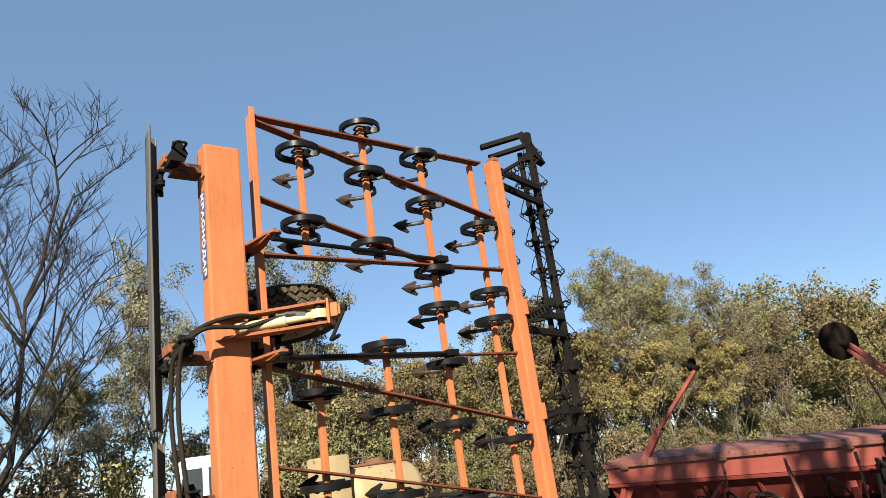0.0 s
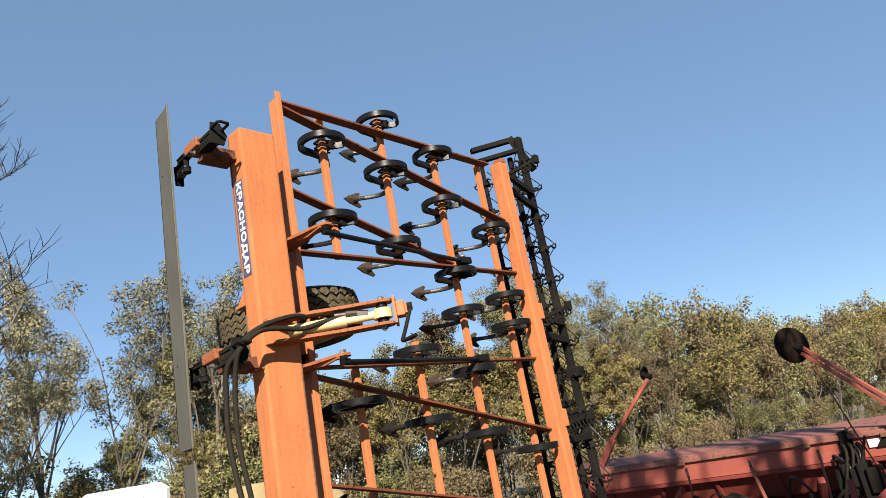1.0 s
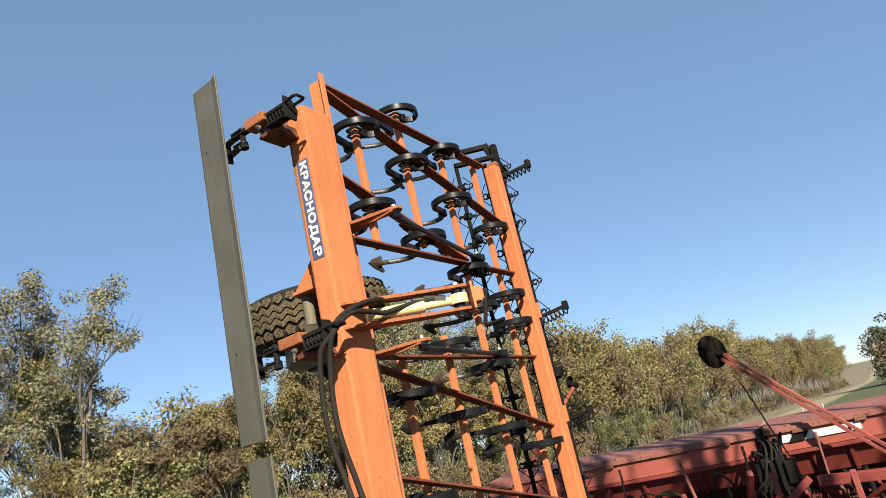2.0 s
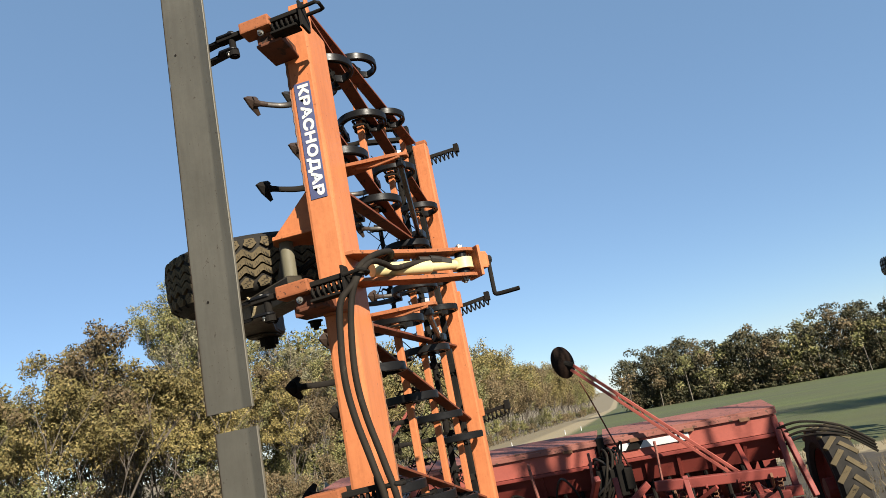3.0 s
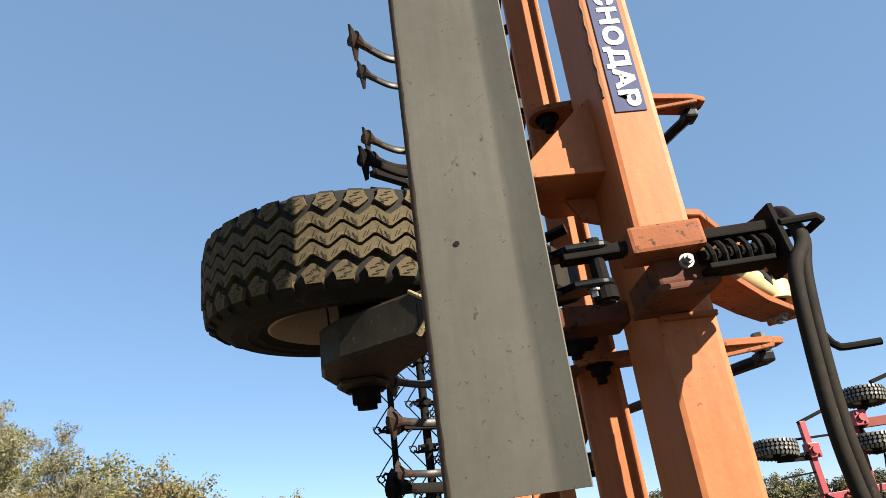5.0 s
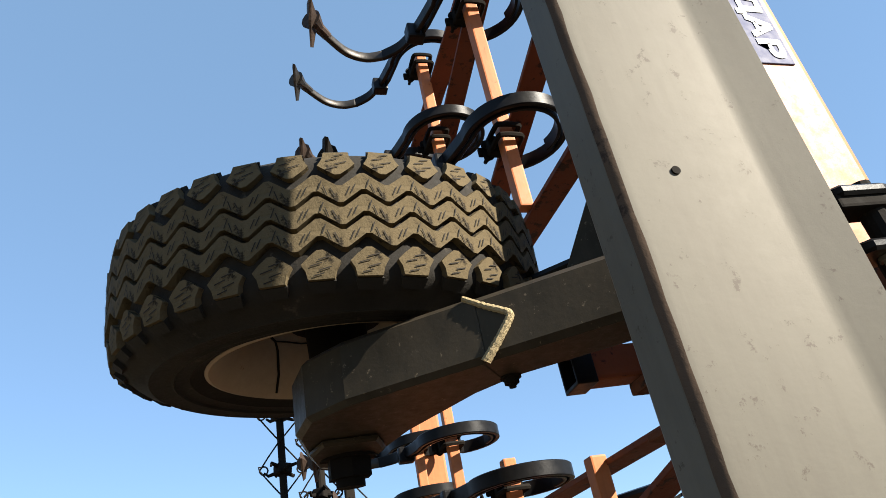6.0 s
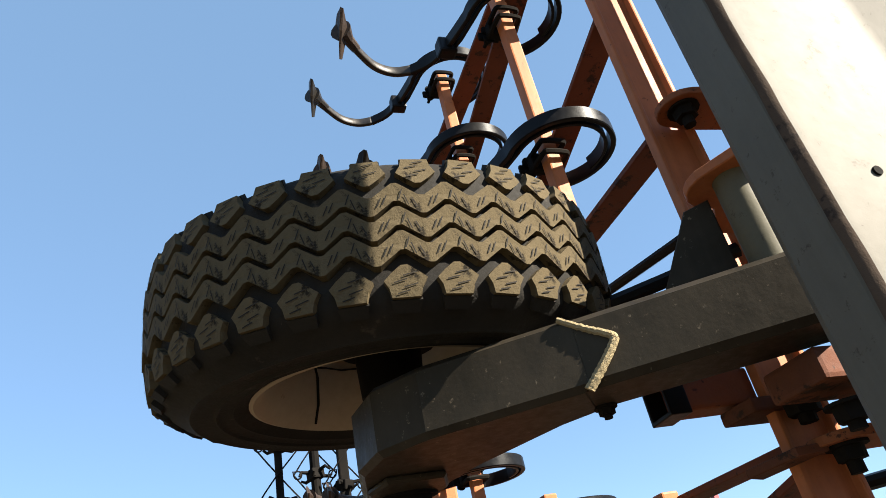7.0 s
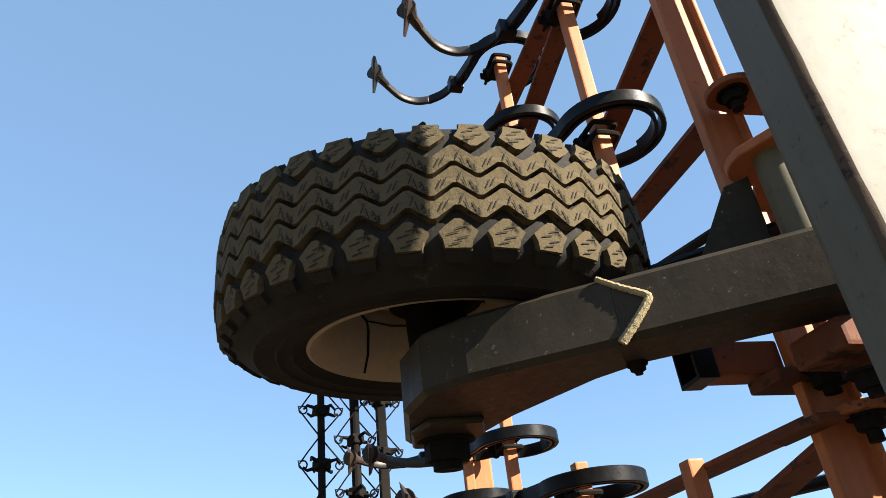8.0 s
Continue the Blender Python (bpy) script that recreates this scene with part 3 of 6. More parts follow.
# ears and tie rods on the inner side
for z, far in ((2.692, (0.026, 1.360, 2.712)), (2.126, (0.036, 1.330, 2.140))):
    bm = bmesh.new()
    plate(bm, [(-0.040 + 0.042 * math.cos(radians(a)), 0.176 + 0.042 * math.sin(radians(a))) for a in range(105, 271, 15)] + [(0.10, 0.115), (0.16, 0.125), (0.285, 0.142), (0.322, 0.158), (0.322, 0.190), (0.297, 0.212), (0.20, 0.192), (0.12, 0.212), (0.0, 0.222)], 0.013, Matrix.Translation((0, 0, z)))
    plate(bm, [(0.10, 0.0), (0.13, -0.018), (0.20, -0.024), (0.295, -0.014), (0.30, 0.0)], 0.010, Matrix.Translation((0, 0.150, z)) @ pose(0, 0, 0, 90, 0, 0))
    ear = part("ear", bm, ORANGE_WORN, wing)
    bolts(ear, ((0.287, 0.180, z - 0.0065), (0, 0, -1), 0.015, 0.014, 0.012), ((0.287, 0.180, z + 0.0065), (0, 0, 1), 0.014, 0.012, 0))
    bolts(ear, ((-0.040, 0.172, z - 0.0065), (0, 0, -1), 0.020, 0.016, 0.016), material=BLACK_DUSTY)
    bm = bmesh.new()
    rod(bm, [(0.287, 0.185, z - 0.028), (0.272, 0.24, z - 0.026), far], 0.0125, 8)
    box(bm, (0.272, 0.165, z - 0.038), (0.302, 0.206, z - 0.014), 0.006)
    box(bm, (far[0] - 0.03, far[1] - 0.03, far[2] - 0.02), (far[0] + 0.03, far[1] + 0.05, far[2] + 0.02), 0.008)
    part("tie_rod", bm, BLACK, wing)
    bolts(wing, ((far[0], far[1] + 0.01, far[2] + 0.02), (0, 0, 1), 0.013, 0.012, 0.02))

# the sticker and its lettering, reading downwards on the beam's front
bm = bmesh.new()
box(bm, (0.020, Y0 - 0.0025, 2.525), (0.080, Y0 + 0.002, 2.960), 0.001)
sticker = part("sticker", bm, BLUE, main_beam, "blue and white sticker with a town's name")
font = bpy.data.curves.new("lettering", "FONT")
font.body, font.size, font.align_x, font.align_y = "КРАСНОДАР", 0.066, "CENTER", "CENTER"
font.extrude, font.offset, font.space_character = 0.0003, 0.0006, 1.06
tmp = new("lettering", font)
deps = bpy.context.evaluated_depsgraph_get()
letters = bpy.data.meshes.new_from_object(tmp.evaluated_get(deps))
bpy.data.objects.remove(tmp)
xs = [v.co.x for v in letters.vertices]
ys = [v.co.y for v in letters.vertices]
fit_x, fit_y = 0.412 / (max(xs) - min(xs)), 0.044 / (max(ys) - min(ys))
for v in letters.vertices:
    x, y, z = (v.co.x - (max(xs) + min(xs)) / 2) * fit_x, (v.co.y - (max(ys) + min(ys)) / 2) * fit_y, v.co.z
    v.co = Vector((0.050 + y, Y0 - 0.0030 - z, 2.7425 - x))
bold = bmesh.new()
for k, (dx, dz) in enumerate(((0, 0), (0.0022, 0.0018), (-0.0022, 0.0018), (0.0022, -0.0018), (-0.0022, -0.0018), (0, 0.0024), (0, -0.0024))):
    n0 = len(bold.verts)
    bold.from_mesh(letters)
    bold.verts.ensure_lookup_table()
    for v in bold.verts[n0:]:
        v.co += Vector((dx, -0.00008 * k, dz))
bold.to_mesh(letters)
bold.free()
letters.materials.clear()
letters.materials.append(WHITE)
put("lettering", letters, sticker, "white capital letters")

# ---- levelling boards and their sprung brackets ----
def board(z0, z1, x0, x1, label):
    """A pressed steel board: flange on one side, a lip bent back on the other."""
    prof = [(x0 + 0.004, -0.158), (x0, -0.165), (x0, -0.206), (x0 + 0.004, -0.2145), (x0 + 0.013, -0.217), (x1 - 0.046, -0.2300), (x1 - 0.040, -0.2315), (x1 - 0.034, -0.2338), (x1 - 0.001, -0.2480), (x1 + 0.001, -0.2465), (x1 + 0.002, -0.240)]
    bm = bmesh.new()
    n = 28
    rows = []
    for k in range(n + 1):
        z = z0 + (z1 - z0) * k / n
        rows.append([bm.verts.new((x + 0.0012 * noise.noise((x * 9, 0, z * 4)), y + 0.0016 * noise.noise((x * 7, 5, z * 3)), z)) for x, y in prof])
    for a, b in zip(rows, rows[1:]):
        for i in range(len(prof) - 1):
            bm.faces.new((a[i], a[i + 1], b[i + 1], b[i]))
    bmesh.ops.recalc_face_normals(bm, faces=bm.faces[:])
    bmesh.ops.solidify(bm, geom=bm.faces[:], thickness=0.006)
    ob = part("levelling_board", bm, GREY, wing, label, smooth=True, sharp=16)
    # paint rubbed through to rust along the bend
    bm = bmesh.new()
    rows = []
    for k in range(61):
        z = z0 + (z1 - z0) * k / 60
        w = 0.004 * noise.noise((2.0, z * 23, 0)) + 0.003 * noise.noise((5.0, z * 70, 0))
        rows.append([bm.verts.new(p) for p in ((x0 - 0.0012, -0.2095 + w * 0.5, z), (x0 - 0.0008, -0.2110, z), (x0 + 0.0030, -0.2158, z), (x0 + 0.006 - w * 0.6, -0.2172, z))])
    for a, b in zip(rows, rows[1:]):
        for i in range(3):
            bm.faces.new((a[i], a[i + 1], b[i + 1], b[i]))
    part("worn_edge", bm, EDGE, ob, "brown rusty edge of the board", smooth=True)
    return ob


upper = board(1.878, 3.430, -0.375, -0.196, "long grey-green steel levelling board, dusty and scratched")
board(0.75, 1.818, -0.352, -0.190, "shorter grey-green levelling board below the long one")
for x, z in ((-0.318, 2.228), (-0.335, 3.12)):
    bm = bmesh.new()
    cyl(bm, (x, -0.2165 - (x + 0.362) * 0.108, z), (x, -0.2184 - (x + 0.362) * 0.108, z), 0.0042, 12)
    part("board_bolt", bm, BLACK_DUSTY, upper)


def board_bracket(z, tip, y=-0.213):
    """Fork, sprung slide and bow that carry a board off the main beam."""
    m = Matrix.Translation((0, y, z)) @ pose(0, 0, 0, 0, -tip, 0)
    b = bmesh.new()
    box(b, (-0.170, -0.016, 0.006), (0.154, 0.016, 0.022), 0.003, m)
    frame_ = part("board_bracket", b, BLACK_DUSTY, wing, "black sprung bracket holding the board to the beam")

    def piece(name, b):
        return part(name, b, BLACK_DUSTY, frame_)
    # forked lugs behind the board, with rounded ends round their bolt
    for z0, xe in ((0.022, -0.116), (-0.034, -0.124)):
        b = bmesh.new()
        plate(b, [(-0.240, 0.006), (-0.180, 0.004), (-0.165, -0.021)] + [(xe + 0.021 * math.cos(radians(a)), 0.021 * math.sin(radians(a))) for a in range(-90, 91, 20)] + [(-0.165, 0.021), (-0.240, 0.040)], 0.011, m @ Matrix.Translation((0, 0, z0)), 0.003)
        part("lug", b, BLACK, frame_)
    b = bmesh.new()
    box(b, (-0.250, 0.006, -0.060), (-0.238, 0.046, 0.034), 0.004, m)
    piece("back_plate", b)
    b = bmesh.new()
    cyl(b, m @ Vector((-0.120, 0, -0.062)), m @ Vector((-0.120, 0, 0.036)), 0.012, 12)
    cyl(b, m @ Vector((-0.120, 0, -0.058)), m @ Vector((-0.120, 0, -0.040)), 0.018, 14)
    piece("pin", b)
    b = bmesh.new()
    box(b, (0.03, -0.024, -0.042), (0.128, 0.024, -0.034), 0.002, m)
    piece("spring_seat", b)
    b = bmesh.new()
    plate(b, [(-0.035, -0.048), (0.03, -0.048), (0.048, 0.0), (0.020, 0.054), (-0.022, 0.054)], 0.010, m @ Matrix.Translation((0.148, 0, -0.010)) @ pose(0, 0, 0, 90, 0, 90))
    piece("end_plate", b)
    b = bmesh.new()
    rod(b, [m @ Vector(p) for p in ((0.150, -0.024, 0.010), (0.206, -0.024, 0.012), (0.217, -0.018, 0.009), (0.217, 0.018, 0.008), (0.206, 0.024, 0.010), (0.150, 0.024, 0.010))], 0.0065, 8)
    piece("bow", b)
    b = bmesh.new()
    rod(b, [m @ Vector((0.030, 0, -0.016)), m @ Vector((0.150, 0, -0.016))], 0.010, 10)
    piece("guide_rod", b)
    b = bmesh.new()
    coil(b, m @ Vector((0.034, 0, -0.016)), m @ Vector((0.142, 0, -0.016)), 0.019, 6, 0.0045)
    part("spring", b, BLACK_DUSTY, frame_)
    b = bmesh.new()
    box(b, (-0.075, -0.030, -0.006), (0.036, 0.034, 0.036), 0.006, m)
    part("block", b, ORANGE_WORN, frame_, "worn orange pivot block")
    # the foot's dark colour stands for the shade beneath the bracket
    b = bmesh.new()
    box(b, (-0.035, 0.010, -0.046), (0.050, 0.148, -0.004), 0.006, m)
    box(b, (-0.040, 0.006, -0.055), (0.056, 0.148, -0.044), 0.004, m)
    part("foot", b, RUST_SHADED, frame_)
    bolts(frame_, (m @ Vector((-0.002, -0.022, -0.026)), (0, -1, 0), 0.008, 0.009, 0.006), (m @ Vector((-0.135, -0.005, 0.018)), (0, 0, 1), 0.008, 0.009, 0), (m @ Vector((-0.135, -0.005, -0.040)), (0, 0, -1), 0.008, 0.009, 0))


board_bracket(2.186, 3)
board_bracket(3.112, 3)
board_bracket(1.560, 3)

# ---- lift cylinder bracket with its crank, and the hoses ----
LIFT = [(0.094, -0.060), (0.130, -0.052), (0.212, 0.046), (0.335, 0.186), (0.448, 0.292), (0.464, 0.318), (0.452, 0.346), (0.425, 0.360), (0.392, 0.352), (0.30, 0.264), (0.200, 0.156), (0.130, 0.078), (0.094, 0.066)]
bm = bmesh.new()
plate(bm, LIFT, 0.013, Matrix.Translation((0, 0, 2.318)))
lift = part("lift_bracket", bm, ORANGE_WORN, wing, "orange twin-plate bracket of the lift cylinder")
bm = bmesh.new()
plate(bm, LIFT, 0.013, Matrix.Translation((0, 0, 2.222)))
part("lower_plate", bm, ORANGE_WORN, lift)
OUT = Matrix.Translation((0.449, 0.347, 0)) @ pose(0, 0, 0, 0, 0, 43)
bm = bmesh.new()
box(bm, (0.0, -0.050, 2.212), (0.012, 0.042, 2.328), 0.003, OUT)
part("end_plate", bm, ORANGE, lift)
bm = bmesh.new()
box(bm, (0.012, -0.036, 2.242), (0.046, 0.028, 2.306), 0.005, OUT)
box(bm, (0.046, -0.028, 2.250), (0.056, 0.020, 2.298), 0.003, OUT)
part("end_block", bm, ORANGE, lift)
bm = bmesh.new()
cyl(bm, (0.416, 0.312, 2.228), (0.416, 0.312, 2.312), 0.024, 20)
part("pin", bm, BLACK, lift)
bolts(lift, ((0.416, 0.312, 2.3245), (0, 0, 1), 0.015, 0.010, 0.006), ((0.416, 0.312, 2.2155), (0, 0, -1), 0.016, 0.008, 0.006))
bm = bmesh.new()
cyl(bm, (0.160, 0.020, 2.258), (0.318, 0.196, 2.262), 0.025, 20)
cyl(bm, (0.318, 0.196, 2.262), (0.40, 0.290, 2.267), 0.018, 16)
lathe(bm, [(0.026, -0.020), (0.040, -0.020), (0.040, 0.020), (0.026, 0.020)], 22, Matrix.Translation((0.416, 0.312, 2.268)))
part("cylinder", bm, YELLOW, lift, "pale yellow hydraulic cylinder", smooth=True)
bm = bmesh.new()
cyl(bm, (0.290, 0.160, 2.288), (0.352, 0.228, 2.284), 0.014, 12)
cyl(bm, (0.352, 0.228, 2.284), (0.382, 0.262, 2.276), 0.017, 6)
part("port", bm, STEEL, lift, "dull steel hydraulic port")
bm = bmesh.new()
rod(bm, smooth_path([(0.494, 0.384, 2.286), (0.503, 0.390, 2.276), (0.505, 0.374, 2.245), (0.512, 0.318, 2.152), (0.516, 0.303, 2.134), (0.530, 0.300, 2.128), (0.607, 0.292, 2.130)], 3), 0.0085, 8)
cyl(bm, (0.484, 0.376, 2.280), (0.508, 0.398, 2.280), 0.017, 10)
part("crank", bm, BLACK_DUSTY, lift)
bm = bmesh.new()
box(bm, (0.002, Y0 - 0.012, 2.122), (0.099, Y0 + 0.004, 2.132), 0.004)
part("ledge", bm, ORANGE_WORN, lift)

# two hoses come off the cylinder, pass round the beam's bracket and drop side by side
DROP = [(0.136, -0.258, 2.12), (0.120, -0.263, 2.01), (0.114, -0.264, 1.89), (0.126, -0.262, 1.78), (0.154, -0.258, 1.65), (0.176, -0.250, 1.52), (0.182, -0.20, 1.24), (0.17, -0.12, LOW + 0.02)]
FROM_PORT = [(0.330, 0.205, 2.287), (0.272, 0.112, 2.268), (0.236, 0.030, 2.250), (0.226, -0.060, 2.254), (0.212, -0.150, 2.246), (0.186, -0.222, 2.186)]
FROM_BEAM = [(0.118, 0.060, 2.262), (0.168, 0.082, 2.292), (0.222, 0.062, 2.302), (0.240, -0.012, 2.300), (0.222, -0.120, 2.272), (0.192, -0.196, 2.228), (0.176, -0.232, 2.172)]
for start, ox, oy in ((FROM_BEAM, 0.0, 0.0), (FROM_PORT, 0.026, 0.022)):
    bm = bmesh.new()
    rod(bm, smooth_path(start + [(x + ox, y + oy, z) for x, y, z in DROP], 6), 0.0102, 10)
    part("hose", bm, HOSE, wing, "black hydraulic hose hanging down the beam", smooth=True)
bm = bmesh.new()
rod(bm, [(0.322, 0.192, 2.287), (0.352, 0.228, 2.284)], 0.0165, 10)
part("hose_end", bm, STEEL, wing)

# ---- wheel, its arm and pivot ----
WC, TILT = Vector((-0.509, 0.512, 2.4700)), 5.0
WM = Matrix.Translation(WC) @ pose(0, 0, 0, TILT, 0, 0)
ZT, ZB = 2.307, 2.216
bm = bmesh.new()
ux, uy = Vector((-0.806, 0.592)), Vector((0.592, 0.806))
A = Vector((-0.376, 0.162))
def armpt(s, w):
    p = A + ux * s + uy * w
    return (p.x, p.y)
plate(bm, [armpt(-0.30, 0), armpt(0.02, 0), armpt(0.02, 0.102), armpt(-0.30, 0.102)], ZT - ZB, Matrix.Translation((0, 0, (ZT + ZB) / 2)), 0.009)
arm = part("wheel_arm", bm, ARM, wing, "black box-section wheel arm with scuffed paint")
bm = bmesh.new()
plate(bm, [armpt(0.0, -0.0015), armpt(0.205, -0.0015), (-0.590, 0.345), (-0.600, 0.43), (-0.565, 0.585), (-0.455, 0.590), (-0.425, 0.44), armpt(0.06, 0.1035), armpt(0.0, 0.1035)], ZT - ZB + 0.003, Matrix.Translation((0, 0, (ZT + ZB) / 2)), 0.008)
plate(bm, [(-0.560, 0.440), (-0.575, 0.50), (-0.556, 0.575), (-0.468, 0.580), (-0.452, 0.50), (-0.475, 0.435)], 0.012, Matrix.Translation((0, 0, ZB - 0.006)), 0.004)
part("arm_end", bm, ARM, arm)
bm = bmesh.new()
wpts = [(-0.388, 0.1695, ZT + 0.001), (-0.366, 0.1528, 2.288), (-0.346, 0.1376, 2.272), (-0.342, 0.1343, 2.266), (-0.345, 0.1367, 2.258), (-0.362, 0.1495, 2.234), (-0.378, 0.162, ZB - 0.002)]
sm = smooth_path(wpts, 9)
rod(bm, [p + Vector((0.0004 * math.sin(i * 2.7), 0.0004 * math.cos(i * 1.9), 0.0005 * math.sin(i * 3.3))) for i, p in enumerate(sm)], 0.0042, 8, 0.0066)
part("weld_bead", bm, WELD, arm, "cream-coloured rough weld bead", smooth=True)
bm = bmesh.new()
cyl(bm, (-0.150, 0.050, ZT - 0.01), (-0.150, 0.050, 2.444), 0.025, 24)
part("pivot_post", bm, surface("olive_grey_paint", (0.085, 0.077, 0.050), (0.125, 0.112, 0.074), (0.05, 0.036, 0.024), 0.62, 0.6, gloss=0.2), arm, "olive-grey pivot tube", smooth=True)
bm = bmesh.new()
plate(bm, [(0.0, -0.002), (0.104, -0.002), (0.034, 0.116), (0.0, 0.122)], 0.012, Matrix.Translation((-0.168, 0.085, ZT)) @ pose(0, 0, 0, 0, 0, 143.7) @ pose(0, 0, 0, 90, 0, 0))
part("gusset", bm, ARM, arm)
bm = bmesh.new()
plate(bm, [(-0.172, -0.008), (X0 + 0.002, -0.008), (X0 + 0.002, 0.175), (-0.08, 0.178)] + [(-0.148 + 0.053 * math.cos(radians(a)), 0.064 + 0.053 * math.sin(radians(a))) for a in range(70, 201, 20)], 0.014, Matrix.Translation((0, 0, 2.447)))
plate(bm, [(X0 + 0.003, 2.454), (-0.165, 2.454), (-0.012, 2.602), (X0 + 0.003, 2.610)], 0.011, Matrix.Translation((0, 0.003, 0)) @ pose(0, 0, 0, 90, 0, 0))
plate(bm, [(X0 + 0.003, 2.440), (-0.06, 2.440), (-0.03, 2.39), (X0 + 0.003, 2.38)], 0.012, Matrix.Translation((0, 0.10, 0)) @ pose(0, 0, 0, 90, 0, 0))
part("pivot_shelf", bm, ORANGE, wing, "orange gusseted shelf over the wheel pivot")
bm = bmesh.new()
box(bm, (-0.155, 0.05, 2.165), (X0 + 0.002, 0.14, 2.204), 0.006)
box(bm, (FX0 - 0.04, FY0 - 0.01, 2.186), (FX1 - 0.03, FY0 + 0.06, 2.206), 0.004)
plate(bm, [(FX0, 0.17), (FX0 - 0.04, 0.18), (FX0 - 0.04, 0.28), (FX0, 0.30)], 0.012, Matrix.Translation((0, 0, 2.12)))
part("lower_pivot_shelf", bm, RUST_SHADED, wing)
bm = bmesh.new()
bar(bm, (-0.060, 0.280, 2.236), (-0.178, 0.287, 2.236), 0.050, 0.052, bevel=0.005)
part("stop_tube", bm, ORANGE_DULL, wing)
bm = bmesh.new()
for sx, sz in ((-1, 0), (1, 0), (0, -1), (0, 1)):
    side = Vector((0.059, 0.998, 0))
    o = side * (sx * 0.025) + Vector((0, 0, sz * 0.027))
    bar(bm, Vector((-0.172, 0.2866, 2.236)) + o, Vector((-0.205, 0.2886, 2.236)) + o, 0.007 if sx else 0.057, 0.060 if sx else 0.007, bevel=0.002)
part("stop_cap", bm, BLACK, wing)
bm = bmesh.new()
rod(bm, [(-0.40, 0.395, 2.36), (-0.045, 0.19, 2.42)], 0.012, 8)
part("wheel_strut", bm, BLACK, wing)
bolts(wing, ((-0.045, 0.205, 2.198), (0, 0, -1), 0.024, 0.022, 0.012), ((-0.10, 0.09, 2.148), (0, 0, -1), 0.020, 0.018, 0.010), ((-0.320, 0.232, 2.217), (0, 0, -1), 0.011, 0.008, 0.005), material=BLACK_DUSTY)

wheel_bm = bmesh.new()
lathe(wheel_bm, [(0.205, -0.092), (0.222, -0.104), (0.243, -0.1125), (0.246, -0.1165), (0.250, -0.1155), (0.268, -0.1185), (0.271, -0.1225), (0.275, -0.1195), (0.300, -0.1205), (0.308, -0.1225), (0.314, -0.1165), (0.332, -0.110), (0.352, -0.094), (0.3585, -0.078), (0.3605, 0.0),
                 (0.3585, 0.078), (0.352, 0.094), (0.332, 0.110), (0.314, 0.1165), (0.308, 0.1225), (0.300, 0.1205), (0.275, 0.1195), (0.271, 0.1225), (0.268, 0.1185), (0.250, 0.1155), (0.246, 0.1165), (0.243, 0.1125), (0.222, 0.104), (0.205, 0.092)], 72)
bmesh.ops.transform(wheel_bm, matrix=WM, verts=wheel_bm.verts[:])
gauge_wheel = part("gauge_wheel", wheel_bm, RUBBER, wing, "black truck-pattern tyre on a cream rim, dusty tread", smooth=True)
N = 36
PITCH = math.tau / N


def tread_piece(name, outline, depth, taper=0.90, turn=1.0, sipes=()):
    """A block on the tread: an outline in angle and height, standing off the carcass, with narrow slits."""
    bm = bmesh.new()
    R = 0.373
    ca = sum(a for a, z in outline) / len(outline)
    cz = sum(z for a, z in outline) / len(outline)

    def crown(z):
        return R - 0.9 * z * z

    def at(a, z, r):
        return bm.verts.new((r * math.cos(a), r * math.sin(a), z))
    top = [at(ca + (a - ca) * turn, cz + (z - cz) * taper, crown(cz + (z - cz) * taper)) for a, z in outline]
    low = [at(a, z, crown(z) - depth) for a, z in outline]
    n = len(outline)
    for i in range(n):
        j = (i + 1) % n
        bm.faces.new((low[i], low[j], top[j], top[i]))
    bm.faces.new(top)
    bmesh.ops.recalc_face_normals(bm, faces=bm.faces[:])
    for (a0, z0), (a1, z1) in sipes:
        da, dz = (a1 - a0) * R, z1 - z0
        l = math.hypot(da, dz) / 0.00075
        oa, oz = -dz / l / R, da / l
        f = bm.faces.new([at(a, z, crown(z) + 0.0011) for a, z in ((a0 - oa, z0 - oz), (a1 - oa, z1 - oz), (a1 + oa, z1 + oz), (a0 + oa, z0 + oz))])
        f.material_index = 1
    me = bpy.data.meshes.new(name)
    bm.to_mesh(me)
    bm.free()
    me.materials.append(TREAD)
    me.materials.append(RUBBER)
    return me


def rib_outline(h):
    g, am = PITCH * 0.5, 0.0100
    edge = ((-1.0, -1.0), (-0.84, -1.0), (-0.06, 1.0), (0.16, 1.0), (0.90, -0.92))
    return [(g * a, -h + am * z) for a, z in edge] + [(g, -h - am), (g, h - am)] + [(g * a, h + am * z) for a, z in edge[::-1]]



